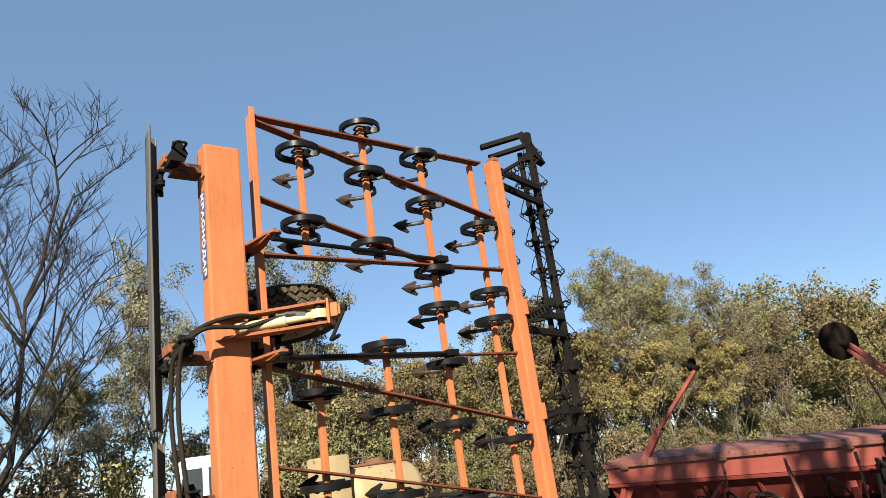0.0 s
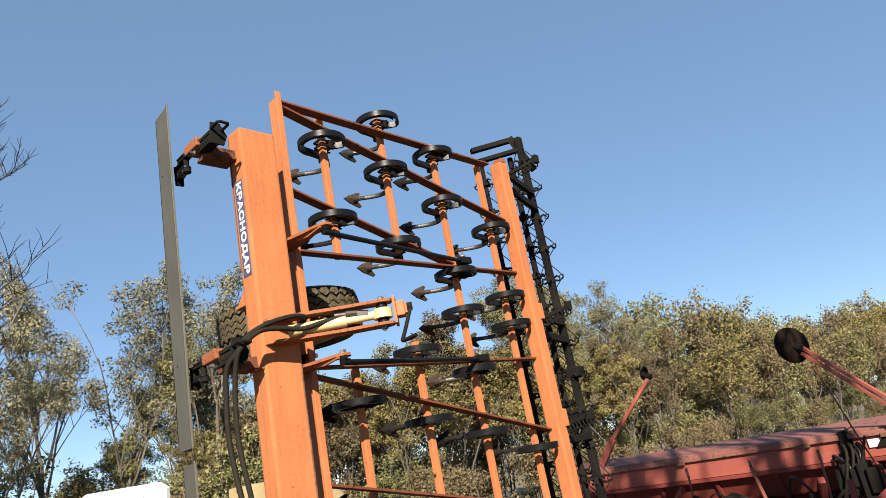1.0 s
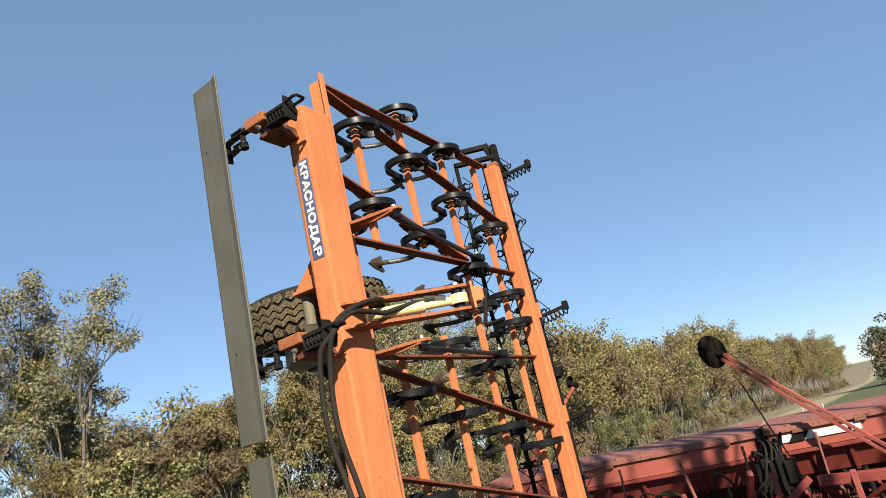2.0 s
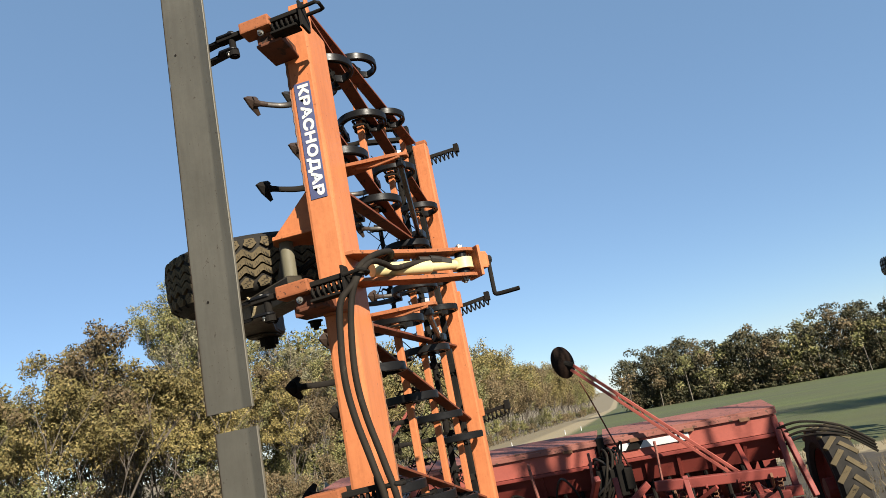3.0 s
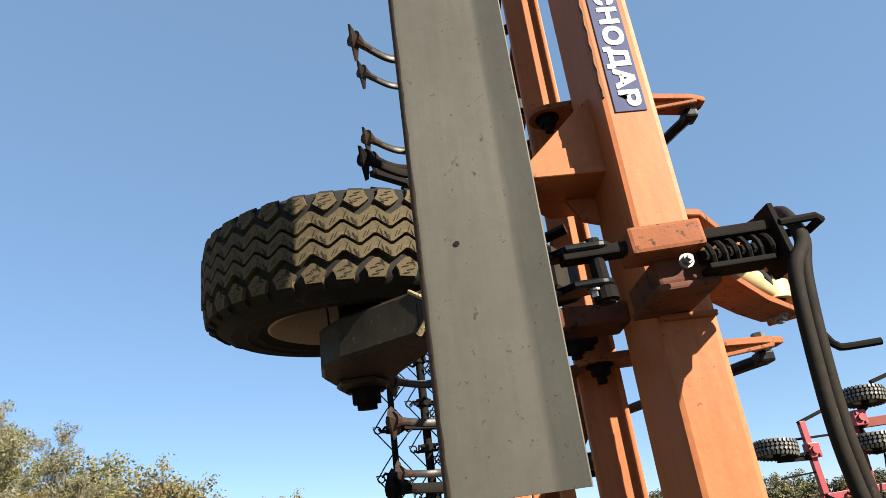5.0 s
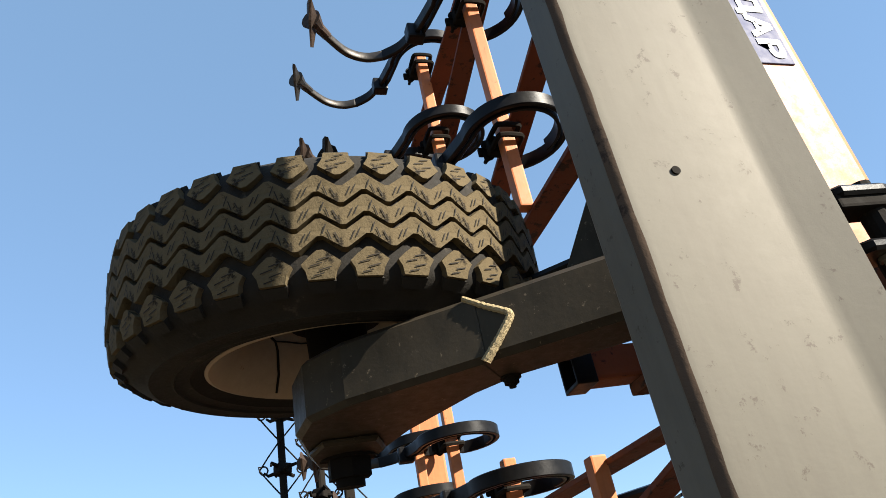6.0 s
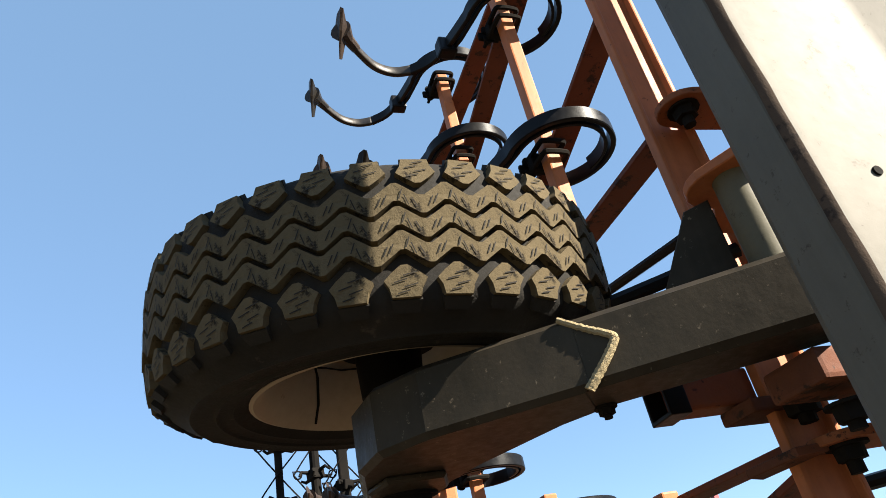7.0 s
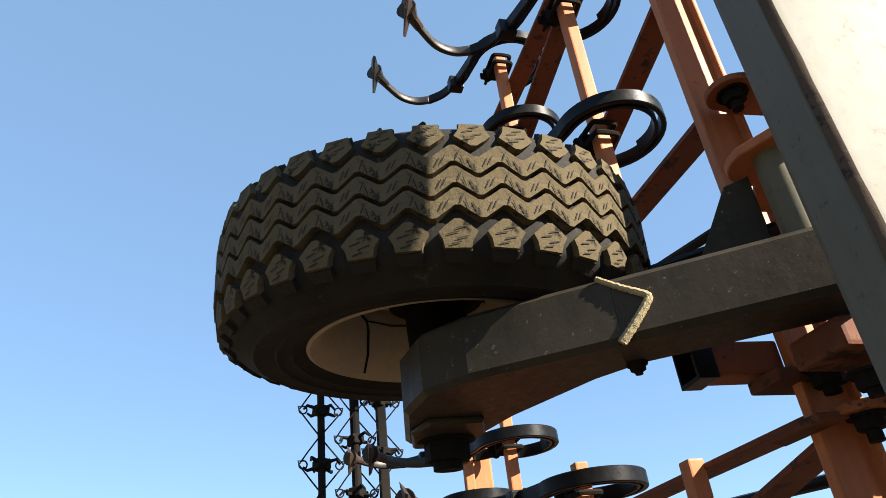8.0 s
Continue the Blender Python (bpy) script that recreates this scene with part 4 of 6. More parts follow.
s_ = PITCH / 2
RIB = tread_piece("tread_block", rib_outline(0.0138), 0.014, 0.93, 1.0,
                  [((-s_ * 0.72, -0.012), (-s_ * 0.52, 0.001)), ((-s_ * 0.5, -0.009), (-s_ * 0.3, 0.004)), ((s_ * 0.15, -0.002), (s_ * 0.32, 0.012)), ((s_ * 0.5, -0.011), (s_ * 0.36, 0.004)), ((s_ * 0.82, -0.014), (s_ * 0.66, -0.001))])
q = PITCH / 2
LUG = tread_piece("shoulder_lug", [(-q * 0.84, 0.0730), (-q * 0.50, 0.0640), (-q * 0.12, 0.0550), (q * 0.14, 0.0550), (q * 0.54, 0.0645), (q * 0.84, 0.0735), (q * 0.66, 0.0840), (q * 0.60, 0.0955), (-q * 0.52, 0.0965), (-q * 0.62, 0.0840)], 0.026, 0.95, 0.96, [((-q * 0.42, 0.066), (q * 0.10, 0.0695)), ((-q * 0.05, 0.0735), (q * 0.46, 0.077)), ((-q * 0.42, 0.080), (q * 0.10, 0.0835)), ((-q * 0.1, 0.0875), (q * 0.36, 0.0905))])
# the lug's skirt, running down onto the sidewall
bm = bmesh.new()
sk = [(-q * 0.56, 0.360, 0.0945), (q * 0.64, 0.360, 0.0930), (q * 0.52, 0.346, 0.1040), (-q * 0.45, 0.346, 0.1050)]
outer = [bm.verts.new((r * math.cos(a), r * math.sin(a), z + 0.003)) for a, r, z in sk]
inner = [bm.verts.new(((r - 0.012) * math.cos(a), (r - 0.012) * math.sin(a), z - 0.012)) for a, r, z in sk]
bm.faces.new(outer)
for i in range(4):
    bm.faces.new((outer[i], outer[(i + 1) % 4], inner[(i + 1) % 4], inner[i]))
bmesh.ops.recalc_face_normals(bm, faces=bm.faces[:])
SKIRT = bpy.data.meshes.new("lug_skirt")
bm.to_mesh(SKIRT)
bm.free()
SKIRT.materials.append(RUBBER)
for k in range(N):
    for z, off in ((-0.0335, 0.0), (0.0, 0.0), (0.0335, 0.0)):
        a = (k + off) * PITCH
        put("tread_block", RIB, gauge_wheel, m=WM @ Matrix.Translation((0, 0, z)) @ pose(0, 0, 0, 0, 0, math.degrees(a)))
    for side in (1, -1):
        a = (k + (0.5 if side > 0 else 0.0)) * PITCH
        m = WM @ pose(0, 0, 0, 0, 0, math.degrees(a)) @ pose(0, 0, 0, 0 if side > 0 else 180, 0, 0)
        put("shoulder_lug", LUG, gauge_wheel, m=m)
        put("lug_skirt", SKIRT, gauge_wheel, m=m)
bm = bmesh.new()
lathe(bm, [(0.2065, -0.098), (0.218, -0.108), (0.224, -0.106), (0.221, -0.094), (0.212, -0.085), (0.196, -0.07), (0.180, -0.02), (0.180, 0.02), (0.196, 0.07), (0.212, 0.085),
           (0.221, 0.094), (0.224, 0.106), (0.218, 0.108), (0.2065, 0.098), (0.190, 0.066), (0.174, 0.02), (0.174, -0.02), (0.190, -0.066)], 56)
lathe(bm, [(0.176, 0.024), (0.150, 0.030), (0.136, 0.028), (0.136, 0.036), (0.150, 0.038), (0.176, 0.032)], 56)
lathe(bm, [(0.106, 0.022), (0.060, 0.018), (0.060, 0.026), (0.106, 0.030)], 56)
# the disc between its five hand holes
for k in range(5):
    ring = []
    for i in range(9):
        a = radians(127 + 72 * k + 9 + 54 * i / 8)
        ring.append([bm.verts.new((r * math.cos(a), r * math.sin(a), z)) for r, z in ((0.104, 0.0218), (0.138, 0.0283), (0.138, 0.0357), (0.104, 0.0298))])
    for a, b in zip(ring, ring[1:]):
        for i in range(4):
            bm.faces.new((a[i], a[(i + 1) % 4], b[(i + 1) % 4], b[i]))
    bm.faces.new(ring[0])
    bm.faces.new(ring[-1][::-1])
bmesh.ops.recalc_face_normals(bm, faces=bm.faces[:])
bmesh.ops.transform(bm, matrix=WM, verts=bm.verts[:])
part("rim", bm, CREAM, gauge_wheel, "cream-painted steel rim", smooth=True)
bm = bmesh.new()
rod(bm, [WM @ Vector((r * math.cos(radians(a)), r * math.sin(radians(a)), z)) for r, z, a in ((0.207, -0.099, 119), (0.190, -0.068, 120), (0.175, -0.026, 123), (0.173, -0.008, 125), (0.173, 0.010, 134), (0.172, 0.022, 143), (0.150, 0.029, 150))], 0.0026, 6)
rod(bm, [WM @ Vector((0.173 * math.cos(radians(a)), 0.173 * math.sin(radians(a)), z)) for z, a in ((-0.008, 125), (-0.006, 116), (-0.008, 106), (-0.005, 92))], 0.0016, 6)
part("rim_seam", bm, BLACK_DUSTY, gauge_wheel, "dark open seam in the rim")
bm = bmesh.new()
cyl(bm, (0, 0, 0.05), (0, 0, -0.030), 0.082, 28)
cyl(bm, (0, 0, -0.030), (0, 0, -0.110), 0.056, 24, 0.050)
cyl(bm, (0, 0, -0.110), (0, 0, -0.312), 0.024, 20)
cyl(bm, (0, 0, -0.240), (0, 0, -0.268), 0.048, 20)
cyl(bm, (0, 0, -0.268), (0, 0, -0.298), 0.038, 6)
bmesh.ops.transform(bm, matrix=WM, verts=bm.verts[:])
hub = part("hub", bm, BLACK_DUSTY, gauge_wheel, "black hub and axle", smooth=True)
down = WM.to_3x3() @ Vector((0, 0, -1))
for k in range(5):
    a = k * math.tau / 5 + 0.35
    bolts(hub, (WM @ Vector((0.108 * math.cos(a), 0.108 * math.sin(a), 0.018)), down, 0.013, 0.014, 0.010))

# ---- trailing spike harrow behind the rear beam ----
bm = bmesh.new()
box(bm, (-0.238, 2.575, 0.85), (-0.196, 2.625, 3.90), 0.006)
for x, y in ((-0.508, 2.46), (-0.338, 2.612)):
    cyl(bm, (x, y, 0.85), (x, y, 3.78), 0.016 if x < -0.4 else 0.022, 12)
for z in (3.80, 2.44, 1.1):
    bar(bm, (-0.52, 2.45, z), (-0.20, 2.61, z), 0.045, 0.03)
bar(bm, (-0.490, 2.345, 3.855), (-0.295, 2.630, 3.925), 0.05, 0.035)
bar(bm, (-0.300, 2.635, 3.930), (-0.190, 2.665, 3.640), 0.05, 0.10, up=(0.3, -0.9, 0))
box(bm, (-0.255, 2.555, 2.03), (-0.150, 2.655, 2.10), 0.01)
harrow = part("harrow", bm, BLACK_DUSTY, wing, "black trailing harrow hung on wire teeth")
for z, tip in ((3.40, (0.215, 2.087, 3.420)), (2.39, (0.217, 2.053, 2.410)), (1.73, (0.205, 2.020, 1.745))):
    bm = bmesh.new()
    bar(bm, (0.0, 1.97, z + 0.01), (-0.20, 2.60, z + 0.03), 0.03, 0.045, bevel=0.004)
    bar(bm, (0.0, 1.97, z - 0.10), (-0.20, 2.60, z - 0.10), 0.03, 0.045, bevel=0.004)
    bar(bm, (-0.06, 2.02, z - 0.02), (tip[0], tip[1], tip[2]), 0.022, 0.022, bevel=0.003)
    box(bm, (tip[0] - 0.02, tip[1] - 0.02, tip[2] - 0.025), (tip[0] + 0.012, tip[1] + 0.02, tip[2] + 0.03), 0.004)
    link = part("harrow_arm", bm, BLACK_DUSTY, harrow)
    bm = bmesh.new()
    coil(bm, (0.02, 2.035, z - 0.045), (tip[0], tip[1], tip[2] - 0.03), 0.02, 7, 0.005)
    part("harrow_spring", bm, BLACK_DUSTY, harrow)
bm = bmesh.new()
box(bm, (-0.03, -0.03, -0.022), (0.03, 0.03, 0.022), 0.006)
for k in range(6):
    a = k * math.tau / 6 + 0.3
    rod(bm, [(0.02 * math.cos(a), 0.02 * math.sin(a), 0.008 * (-1) ** k), (0.062 * math.cos(a), 0.062 * math.sin(a), 0.016 * (-1) ** k), (0.078 * math.cos(a + 0.15), 0.078 * math.sin(a + 0.15), -0.004)], 0.010, 6, 0.005)
TOOTH = bpy.data.meshes.new("harrow_tooth")
bm.to_mesh(TOOTH)
bm.free()
TOOTH.materials.append(BLACK_DUSTY)
for x, y, z0 in ((-0.508, 2.46, 1.02), (-0.338, 2.612, 0.93), (-0.217, 2.60, 1.10)):
    for k in range(12):
        z = z0 + 0.235 * k
        put("harrow_tooth", TOOTH, harrow, m=pose(x, y, z, random.uniform(-8, 8), random.uniform(-8, 8), random.uniform(0, 360)))
    # spring wires crossing from side to side, with a round eye at each tooth
    for side in (-1, 1):
        bm = bmesh.new()
        pts = []
        for k in range(12):
            s, z = side * (-1) ** k, z0 + 0.235 * k
            cx, cy = x + s * 0.078, y + s * 0.018
            for a in range(0, 421, 60):
                pts.append((cx + s * 0.017 * math.cos(radians(a)), cy + 0.006 * a / 420, z + 0.017 * math.sin(radians(a))))
            pts.append((x + s * 0.02, y + s * 0.03, z + 0.10))
        rod(bm, smooth_path(pts, 2), 0.0036, 5)
        part("harrow_wire", bm, BLACK_DUSTY, harrow)


# ---- the red seed drill on the yard ----
def seed_drill():
    d = thing("seed_drill", "faded red seed drill with a long hopper, parked on dry grass", "seed drill", at=(0, 0, GZ))
    L, R = -2.66, 2.27

    def P(name, bm, mat, label="", parent=None, tall=1.075):
        bmesh.ops.translate(bm, vec=(0, 0, -GZ), verts=bm.verts[:])
        bmesh.ops.scale(bm, vec=(1, 1, tall), verts=bm.verts[:])
        return part(name, bm, mat, parent or d, label)
    # hopper in two halves: sloped lid, upright upper panel, lower panel drawn in
    for x0, x1 in ((L, 0.47), (0.57, R)):
        bm = bmesh.new()
        prof = [(5.62, 1.10), (5.60, 0.895), (5.74, 0.66), (6.02, 0.66), (6.22, 0.895), (6.20, 1.14)]
        a = [bm.verts.new((x0, y, z)) for y, z in prof]
        b = [bm.verts.new((x1, y, z)) for y, z in prof]
        bm.faces.new(a[::-1])
        bm.faces.new(b)
        for i in range(6):
            bm.faces.new((a[i], b[i], b[(i + 1) % 6], a[(i + 1) % 6]))
        bmesh.ops.bevel(bm, geom=bm.edges[:], offset=0.012, segments=1, affect="EDGES")
        hop = P("hopper", bm, RED)
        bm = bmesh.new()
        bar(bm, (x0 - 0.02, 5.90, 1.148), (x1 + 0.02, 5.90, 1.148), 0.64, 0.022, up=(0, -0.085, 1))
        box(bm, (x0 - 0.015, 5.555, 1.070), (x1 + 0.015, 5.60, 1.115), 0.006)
        P("lid", bm, RED_LIT, "hopper lid in a paler, sunlit tone of red", None)
        bm = bmesh.new()
        box(bm, (x0, 5.560, 0.870), (x1, 5.612, 0.902), 0.006)
        n = 5
        for i in range(n + 1):
            x = x0 + 0.02 + (x1 - x0 - 0.06) * i / n
            bar(bm, (x + 0.01, 5.595, 0.885), (x + 0.01, 5.735, 0.65), 0.035, 0.02)
        P("rib", bm, RED, "", None)
        # the upright front's sunlit tone is given by this paler panel
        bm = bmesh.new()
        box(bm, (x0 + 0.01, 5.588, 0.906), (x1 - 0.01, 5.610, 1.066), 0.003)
        P("upper_panel", bm, RED_PALE, "pale red front panel with sunlight put into its colour")
        for i in range(3):
            x = x0 + 0.3 + (x1 - x0 - 0.6) * i / 2
            bm = bmesh.new()
            box(bm, (x - 0.05, 5.545, 1.05), (x + 0.05, 5.60, 1.085), 0.004)
            P("latch", bm, RUST)
    # one long white stripe with a dark wedge across it
    bm = bmesh.new()
    box(bm, (0.70, 5.572, 0.980), (1.41, 5.586, 1.046), 0.002)
    P("stripe", bm, WHITE, "white painted stripe with no lettering")
    bm = bmesh.new()
    plate(bm, [(0.76, 0.978), (0.90, 0.978), (0.96, 1.048), (0.82, 1.048)], 0.006, Matrix.Translation((0, 5.568, 0)) @ pose(0, 0, 0, 90, 0, 0))
    P("stripe_wedge", bm, BLACK_DUSTY, "dark wedge across the stripe")
    bm = bmesh.new()
    plate(bm, [(1.30, 0.978), (1.32, 0.978), (1.32, 1.048), (1.30, 1.048)], 0.006, Matrix.Translation((0, 5.568, 0)) @ pose(0, 0, 0, 90, 0, 0))
    P("stripe_gap", bm, BLACK_DUSTY, "narrow dark gap in the stripe")
    bm = bmesh.new()
    box(bm, (0.48, 5.55, 0.62), (0.56, 6.15, 1.14), 0.01)
    P("divider", bm, BLACK_DUSTY, "grimy black post between the hoppers")
    # running frame, uprights and braces
    for a, b, w in (((L, 5.35, 0.42), (R, 5.35, 0.42), 0.09), ((L, 6.05, 0.45), (R, 6.05, 0.45), 0.08), ((0.95, 5.05, 0.68), (2.12, 5.10, 0.62), 0.085), ((L + 0.4, 5.05, 0.66), (-0.6, 5.05, 0.66), 0.08),
                    ((R - 0.04, 5.35, 0.42), (R - 0.02, 5.62, 1.05), 0.06), ((R + 0.02, 5.58, 0.98), (R + 0.1, 5.30, 0.35), 0.05), ((0.98, 5.05, 0.68), (1.08, 5.35, 0.40), 0.06), ((L + 0.2, 5.35, 0.42), (L + 0.2, 5.65, 0.9), 0.06), ((1.95, 5.0, 0.15), (0.0, 3.9, 0.25), 0.09),
                    ((-1.6, 5.3, 0.35), (0.0, 3.9, 0.25), 0.09), ((0.25, 5.35, 0.45), (0.45, 4.85, 0.85), 0.055), ((0.6, 4.9, 0.55), (0.1, 5.4, 0.4), 0.055), ((0.35, 4.95, 0.35), (0.9, 5.0, 0.72), 0.06),
                    ((1.55, 5.05, 0.66), (1.60, 5.40, 0.42), 0.05), ((-0.4, 5.3, 0.4), (-0.2, 4.9, 0.75), 0.05), ((-1.9, 5.05, 0.66), (-1.85, 5.4, 0.42), 0.05)):
        bm = bmesh.new()
        bar(bm, a, b, w, w, bevel=0.008)
        P("frame_bar", bm, RED)
    for i in range(16):
        x = L + 0.3 + i * 0.29
        bm = bmesh.new()
        bar(bm, (x, 5.02, 0.62), (x + 0.04, 5.40, 0.30), 0.022, 0.045, bevel=0.003)
        P("drag_link", bm, RED if i % 3 else RUST)
        bm = bmesh.new()
        coil(bm, (x + 0.07, 5.06, 0.60), (x + 0.08, 5.30, 0.22), 0.022, 9, 0.0045)
        P("pressure_spring", bm, RUST)
    for x, tilt in ((0.34, 0.06), (-0.16, -0.05), (-0.92, 0.08), (1.02, 0.03)):
        bm = bmesh.new()
        bar(bm, (x, 5.28, 0.42), (x + tilt, 5.16, 0.98), 0.016, 0.034, bevel=0.002)
        cyl(bm, (x + tilt, 5.16, 0.96), (x + tilt, 5.15, 1.05), 0.014, 8)
        P("lever", bm, RED_LIT)
    bm = bmesh.new()
    cyl(bm, (L + 0.05, 5.12, 0.36), (R - 0.05, 5.12, 0.36), 0.035, 10)
    P("press_shaft", bm, RED)
    for i in range(26):
        x = L + 0.12 + i * 0.183
        bm = bmesh.new()
        rod(bm, smooth_path([(x, 5.78, 0.70), (x + 0.01, 5.70, 0.50), (x, 5.58, 0.30), (x, 5.50, 0.10)], 3), 0.022, 7)
        box(bm, (x - 0.02, 5.05, 0.33), (x + 0.02, 5.22, 0.44), 0.006)
        P("seed_tube", bm, BLACK_DUSTY)
        bm = bmesh.new()
        cyl(bm, (x - 0.012, 5.45, 0.02), (x + 0.012, 5.45, 0.02), 0.17, 16)
        bar(bm, (x, 5.12, 0.34), (x, 5.45, 0.08), 0.03, 0.045)
        P("opener", bm, RUST if i % 3 else BLACK_DUSTY)
    # drive chains, levers, hoses and wiring lumped at the middle
    for i in range(8):
        bm = bmesh.new()
        x, q_ = 0.44 + 0.026 * i, random.uniform(-0.06, 0.06)
        rod(bm, smooth_path([(x, 5.56, 0.86 + q_), (x + 0.04 + q_, 5.44, 1.02 + q_), (x + 0.10, 5.34, 0.96 + q_), (x + 0.06 - q_, 5.30, 0.78), (x - 0.06 + q_, 5.36, 0.58), (x - 0.02, 5.48, 0.46)], 6), random.choice((0.010, 0.013, 0.016)), 8)
        P("hose", bm, HOSE if i % 5 else STEEL)
    for i in range(15):
        bm = bmesh.new()
        x, y_, z = random.uniform(-1.3, 0.4), random.uniform(5.0, 5.4), random.uniform(0.50, 0.74)
        w_, h_ = random.uniform(0.10, 0.26), random.uniform(0.06, 0.16)
        rod(bm, smooth_path([(x - w_, y_ + 0.1, z - 0.14), (x - 0.6 * w_, y_, z + 0.4 * h_), (x, y_ - 0.06, z + h_), (x + 0.7 * w_, y_, z + 0.3 * h_), (x + w_, y_ + 0.08, z - 0.10), (x + 0.6 * w_, y_ + 0.1, z - 0.22)], 5), random.choice((0.007, 0.009, 0.012)), 7)
        P("hose", bm, HOSE if i % 4 else STEEL)
    bm = bmesh.new()
    for k in range(5):
        box(bm, (0.42 + 0.07 * k, 5.34 - 0.03 * k, 0.62 + 0.05 * (k % 3)), (0.50 + 0.07 * k, 5.46, 0.86 + 0.04 * (k % 2)), 0.01)
    P("gearbox", bm, BLACK_DUSTY)
    # added screen along the back, blocking the sunlit ground behind; front toolbar and its spring tines
    bm = bmesh.new()
    box(bm, (L, 6.26, 0.12), (R, 6.31, 0.66), 0.01)
    P("back_screen", bm, RED)
    for a, b, w in (((0.30, 4.92, 0.50), (2.10, 4.96, 0.46), 0.06), ((-2.3, 4.92, 0.48), (-0.5, 4.92, 0.48), 0.06), ((0.62, 4.92, 0.50), (0.60, 5.08, 0.80), 0.05), ((1.25, 4.94, 0.48), (1.24, 5.06, 0.72), 0.05),
                    ((1.86, 4.95, 0.47), (1.84, 5.60, 0.86), 0.045), ((0.40, 5.02, 0.30), (0.72, 5.55, 0.86), 0.04), ((-1.2, 4.92, 0.48), (-1.15, 5.58, 0.84), 0.045), ((0.95, 5.3, 0.30), (1.5, 5.0, 0.60), 0.035)):
        bm = bmesh.new()
        bar(bm, a, b, w, w, bevel=0.006)
        P("toolbar", bm, RED)
    for i in range(24):
        x = L + 0.25 + i * 0.19
        if -0.45 < x < 0.32:
            continue
        bm = bmesh.new()
        rod(bm, smooth_path([(x, 4.93, 0.50), (x + 0.02, 4.80, 0.54), (x + 0.02, 4.72, 0.42), (x, 4.80, 0.26), (x - 0.01, 4.74, 0.05), (x, 4.66, -0.12)], 3), 0.014, 6)
        P("spring_tine", bm, BLACK_DUSTY)
    # row markers raised at either end, each with a disc
    for base, mid, tip, face in (((2.02, 5.12, 0.42), (1.50, 5.25, 0.85), (0.40, 5.60, 2.03), (0.78, -0.62, 0.10)), ((-2.62, 5.62, 0.62), (-1.93, 5.77, 1.53), (-1.36, 5.90, 2.12), (-0.95, 0.15, 0.3))):
        b_, m_, t_ = Vector(base), Vector(mid), Vector(tip)
        bm = bmesh.new()
        off = Vector((0.0, 0.0, 0.035))
        if base[0] > 0:
            bar(bm, b_ + off, t_ + off, 0.03, 0.03, bevel=0.003)
            bar(bm, b_ - off, t_ - off, 0.03, 0.03, bevel=0.003)
            for k in range(7):
                p = b_.lerp(t_, 0.1 + k * 0.13)
                bar(bm, p - off, p + off, 0.02, 0.02, up=(0, 1, 0), bevel=0)
        else:
            bar(bm, b_, m_, 0.075, 0.075, bevel=0.006)
            bar(bm, m_, t_, 0.04, 0.04, bevel=0.004)
        mk = P("marker_arm", bm, RED_PALE, "faded red marker arm raised slantwise", None, 1.0)
        bm = bmesh.new()
        q_ = Vector(face).to_track_quat("Z", "Y").to_matrix().to_4x4()
        q_.translation = t_ + Vector((-0.06, 0.02, 0.06))
        if base[0] < 0:
            q_ = q_ @ Matrix.Diagonal((0.42, 0.42, 0.6, 1))
        lathe(bm, [(0.0, 0.035), (0.07, 0.030), (0.13, 0.015), (0.178, -0.012), (0.178, -0.018), (0.13, 0.007), (0.07, 0.022), (0.0, 0.027)], 32, q_)
        bmesh.ops.remove_doubles(bm, verts=bm.verts[:], dist=0.0004)
        bmesh.ops.translate(bm, vec=(0, 0, -GZ), verts=bm.verts[:])
        part("marker_disc", bm, DISC, mk, "rusty dished marker disc, its shadowed side put into the colour", smooth=True)
        bm = bmesh.new()
        cyl(bm, t_ + Vector((-0.07, 0.0, 0.05)), t_ + Vector((0.03, 0.0, 0.0)), 0.035, 10)
        bmesh.ops.translate(bm, vec=(0, 0, -GZ), verts=bm.verts[:])
        part("marker_hub", bm, BLACK_DUSTY, mk)
    bm = bmesh.new()
    rod(bm, smooth_path([(0.46, 5.58, 1.86), (0.56, 5.54, 1.55), (0.66, 5.46, 1.22), (0.78, 5.36, 0.88)], 5), 0.008, 6)
    P("chain", bm, RUST_SHADED, "", None, 1.0)
    # road wheels with bar lugs
    for x in (R + 0.42, L - 0.30):
        bm = bmesh.new()
        m = Matrix.Translation((x, 5.72, GZ + 0.625)) @ pose(0, 0, 0, 0, 90, 0) @ Matrix.Diagonal((1.07, 1.07, 1.12, 1))
        lathe(bm, [(0.36, -0.09), (0.42, -0.115), (0.50, -0.12), (0.545, -0.095), (0.555, 0.0), (0.545, 0.095), (0.50, 0.12), (0.42, 0.115), (0.36, 0.09)], 48, m)
        w = P("road_wheel", bm, RUBBER, "black lugged tyre at the end of the hopper", None, 1.0)
        for k in range(22):
            for s in (-1, 1):
                bm = bmesh.new()
                a = (k + 0.5 * (s > 0)) * math.tau / 22
                bar(bm, (0.548, 0.0, s * 0.004), (0.520, 0.115, s * 0.112), 0.045, 0.036, up=(1, 0, 0), bevel=0.004)
                bmesh.ops.transform(bm, matrix=m @ pose(0, 0, 0, 0, 0, math.degrees(a)), verts=bm.verts[:])
                P("tyre_lug", bm, TREAD, "", w, 1.0)
        bm = bmesh.new()
        lathe(bm, [(0.37, -0.09), (0.36, -0.08), (0.33, -0.02), (0.10, 0.02), (0.10, 0.035), (0.33, 0.0), (0.36, 0.08), (0.37, 0.09)], 40, m)
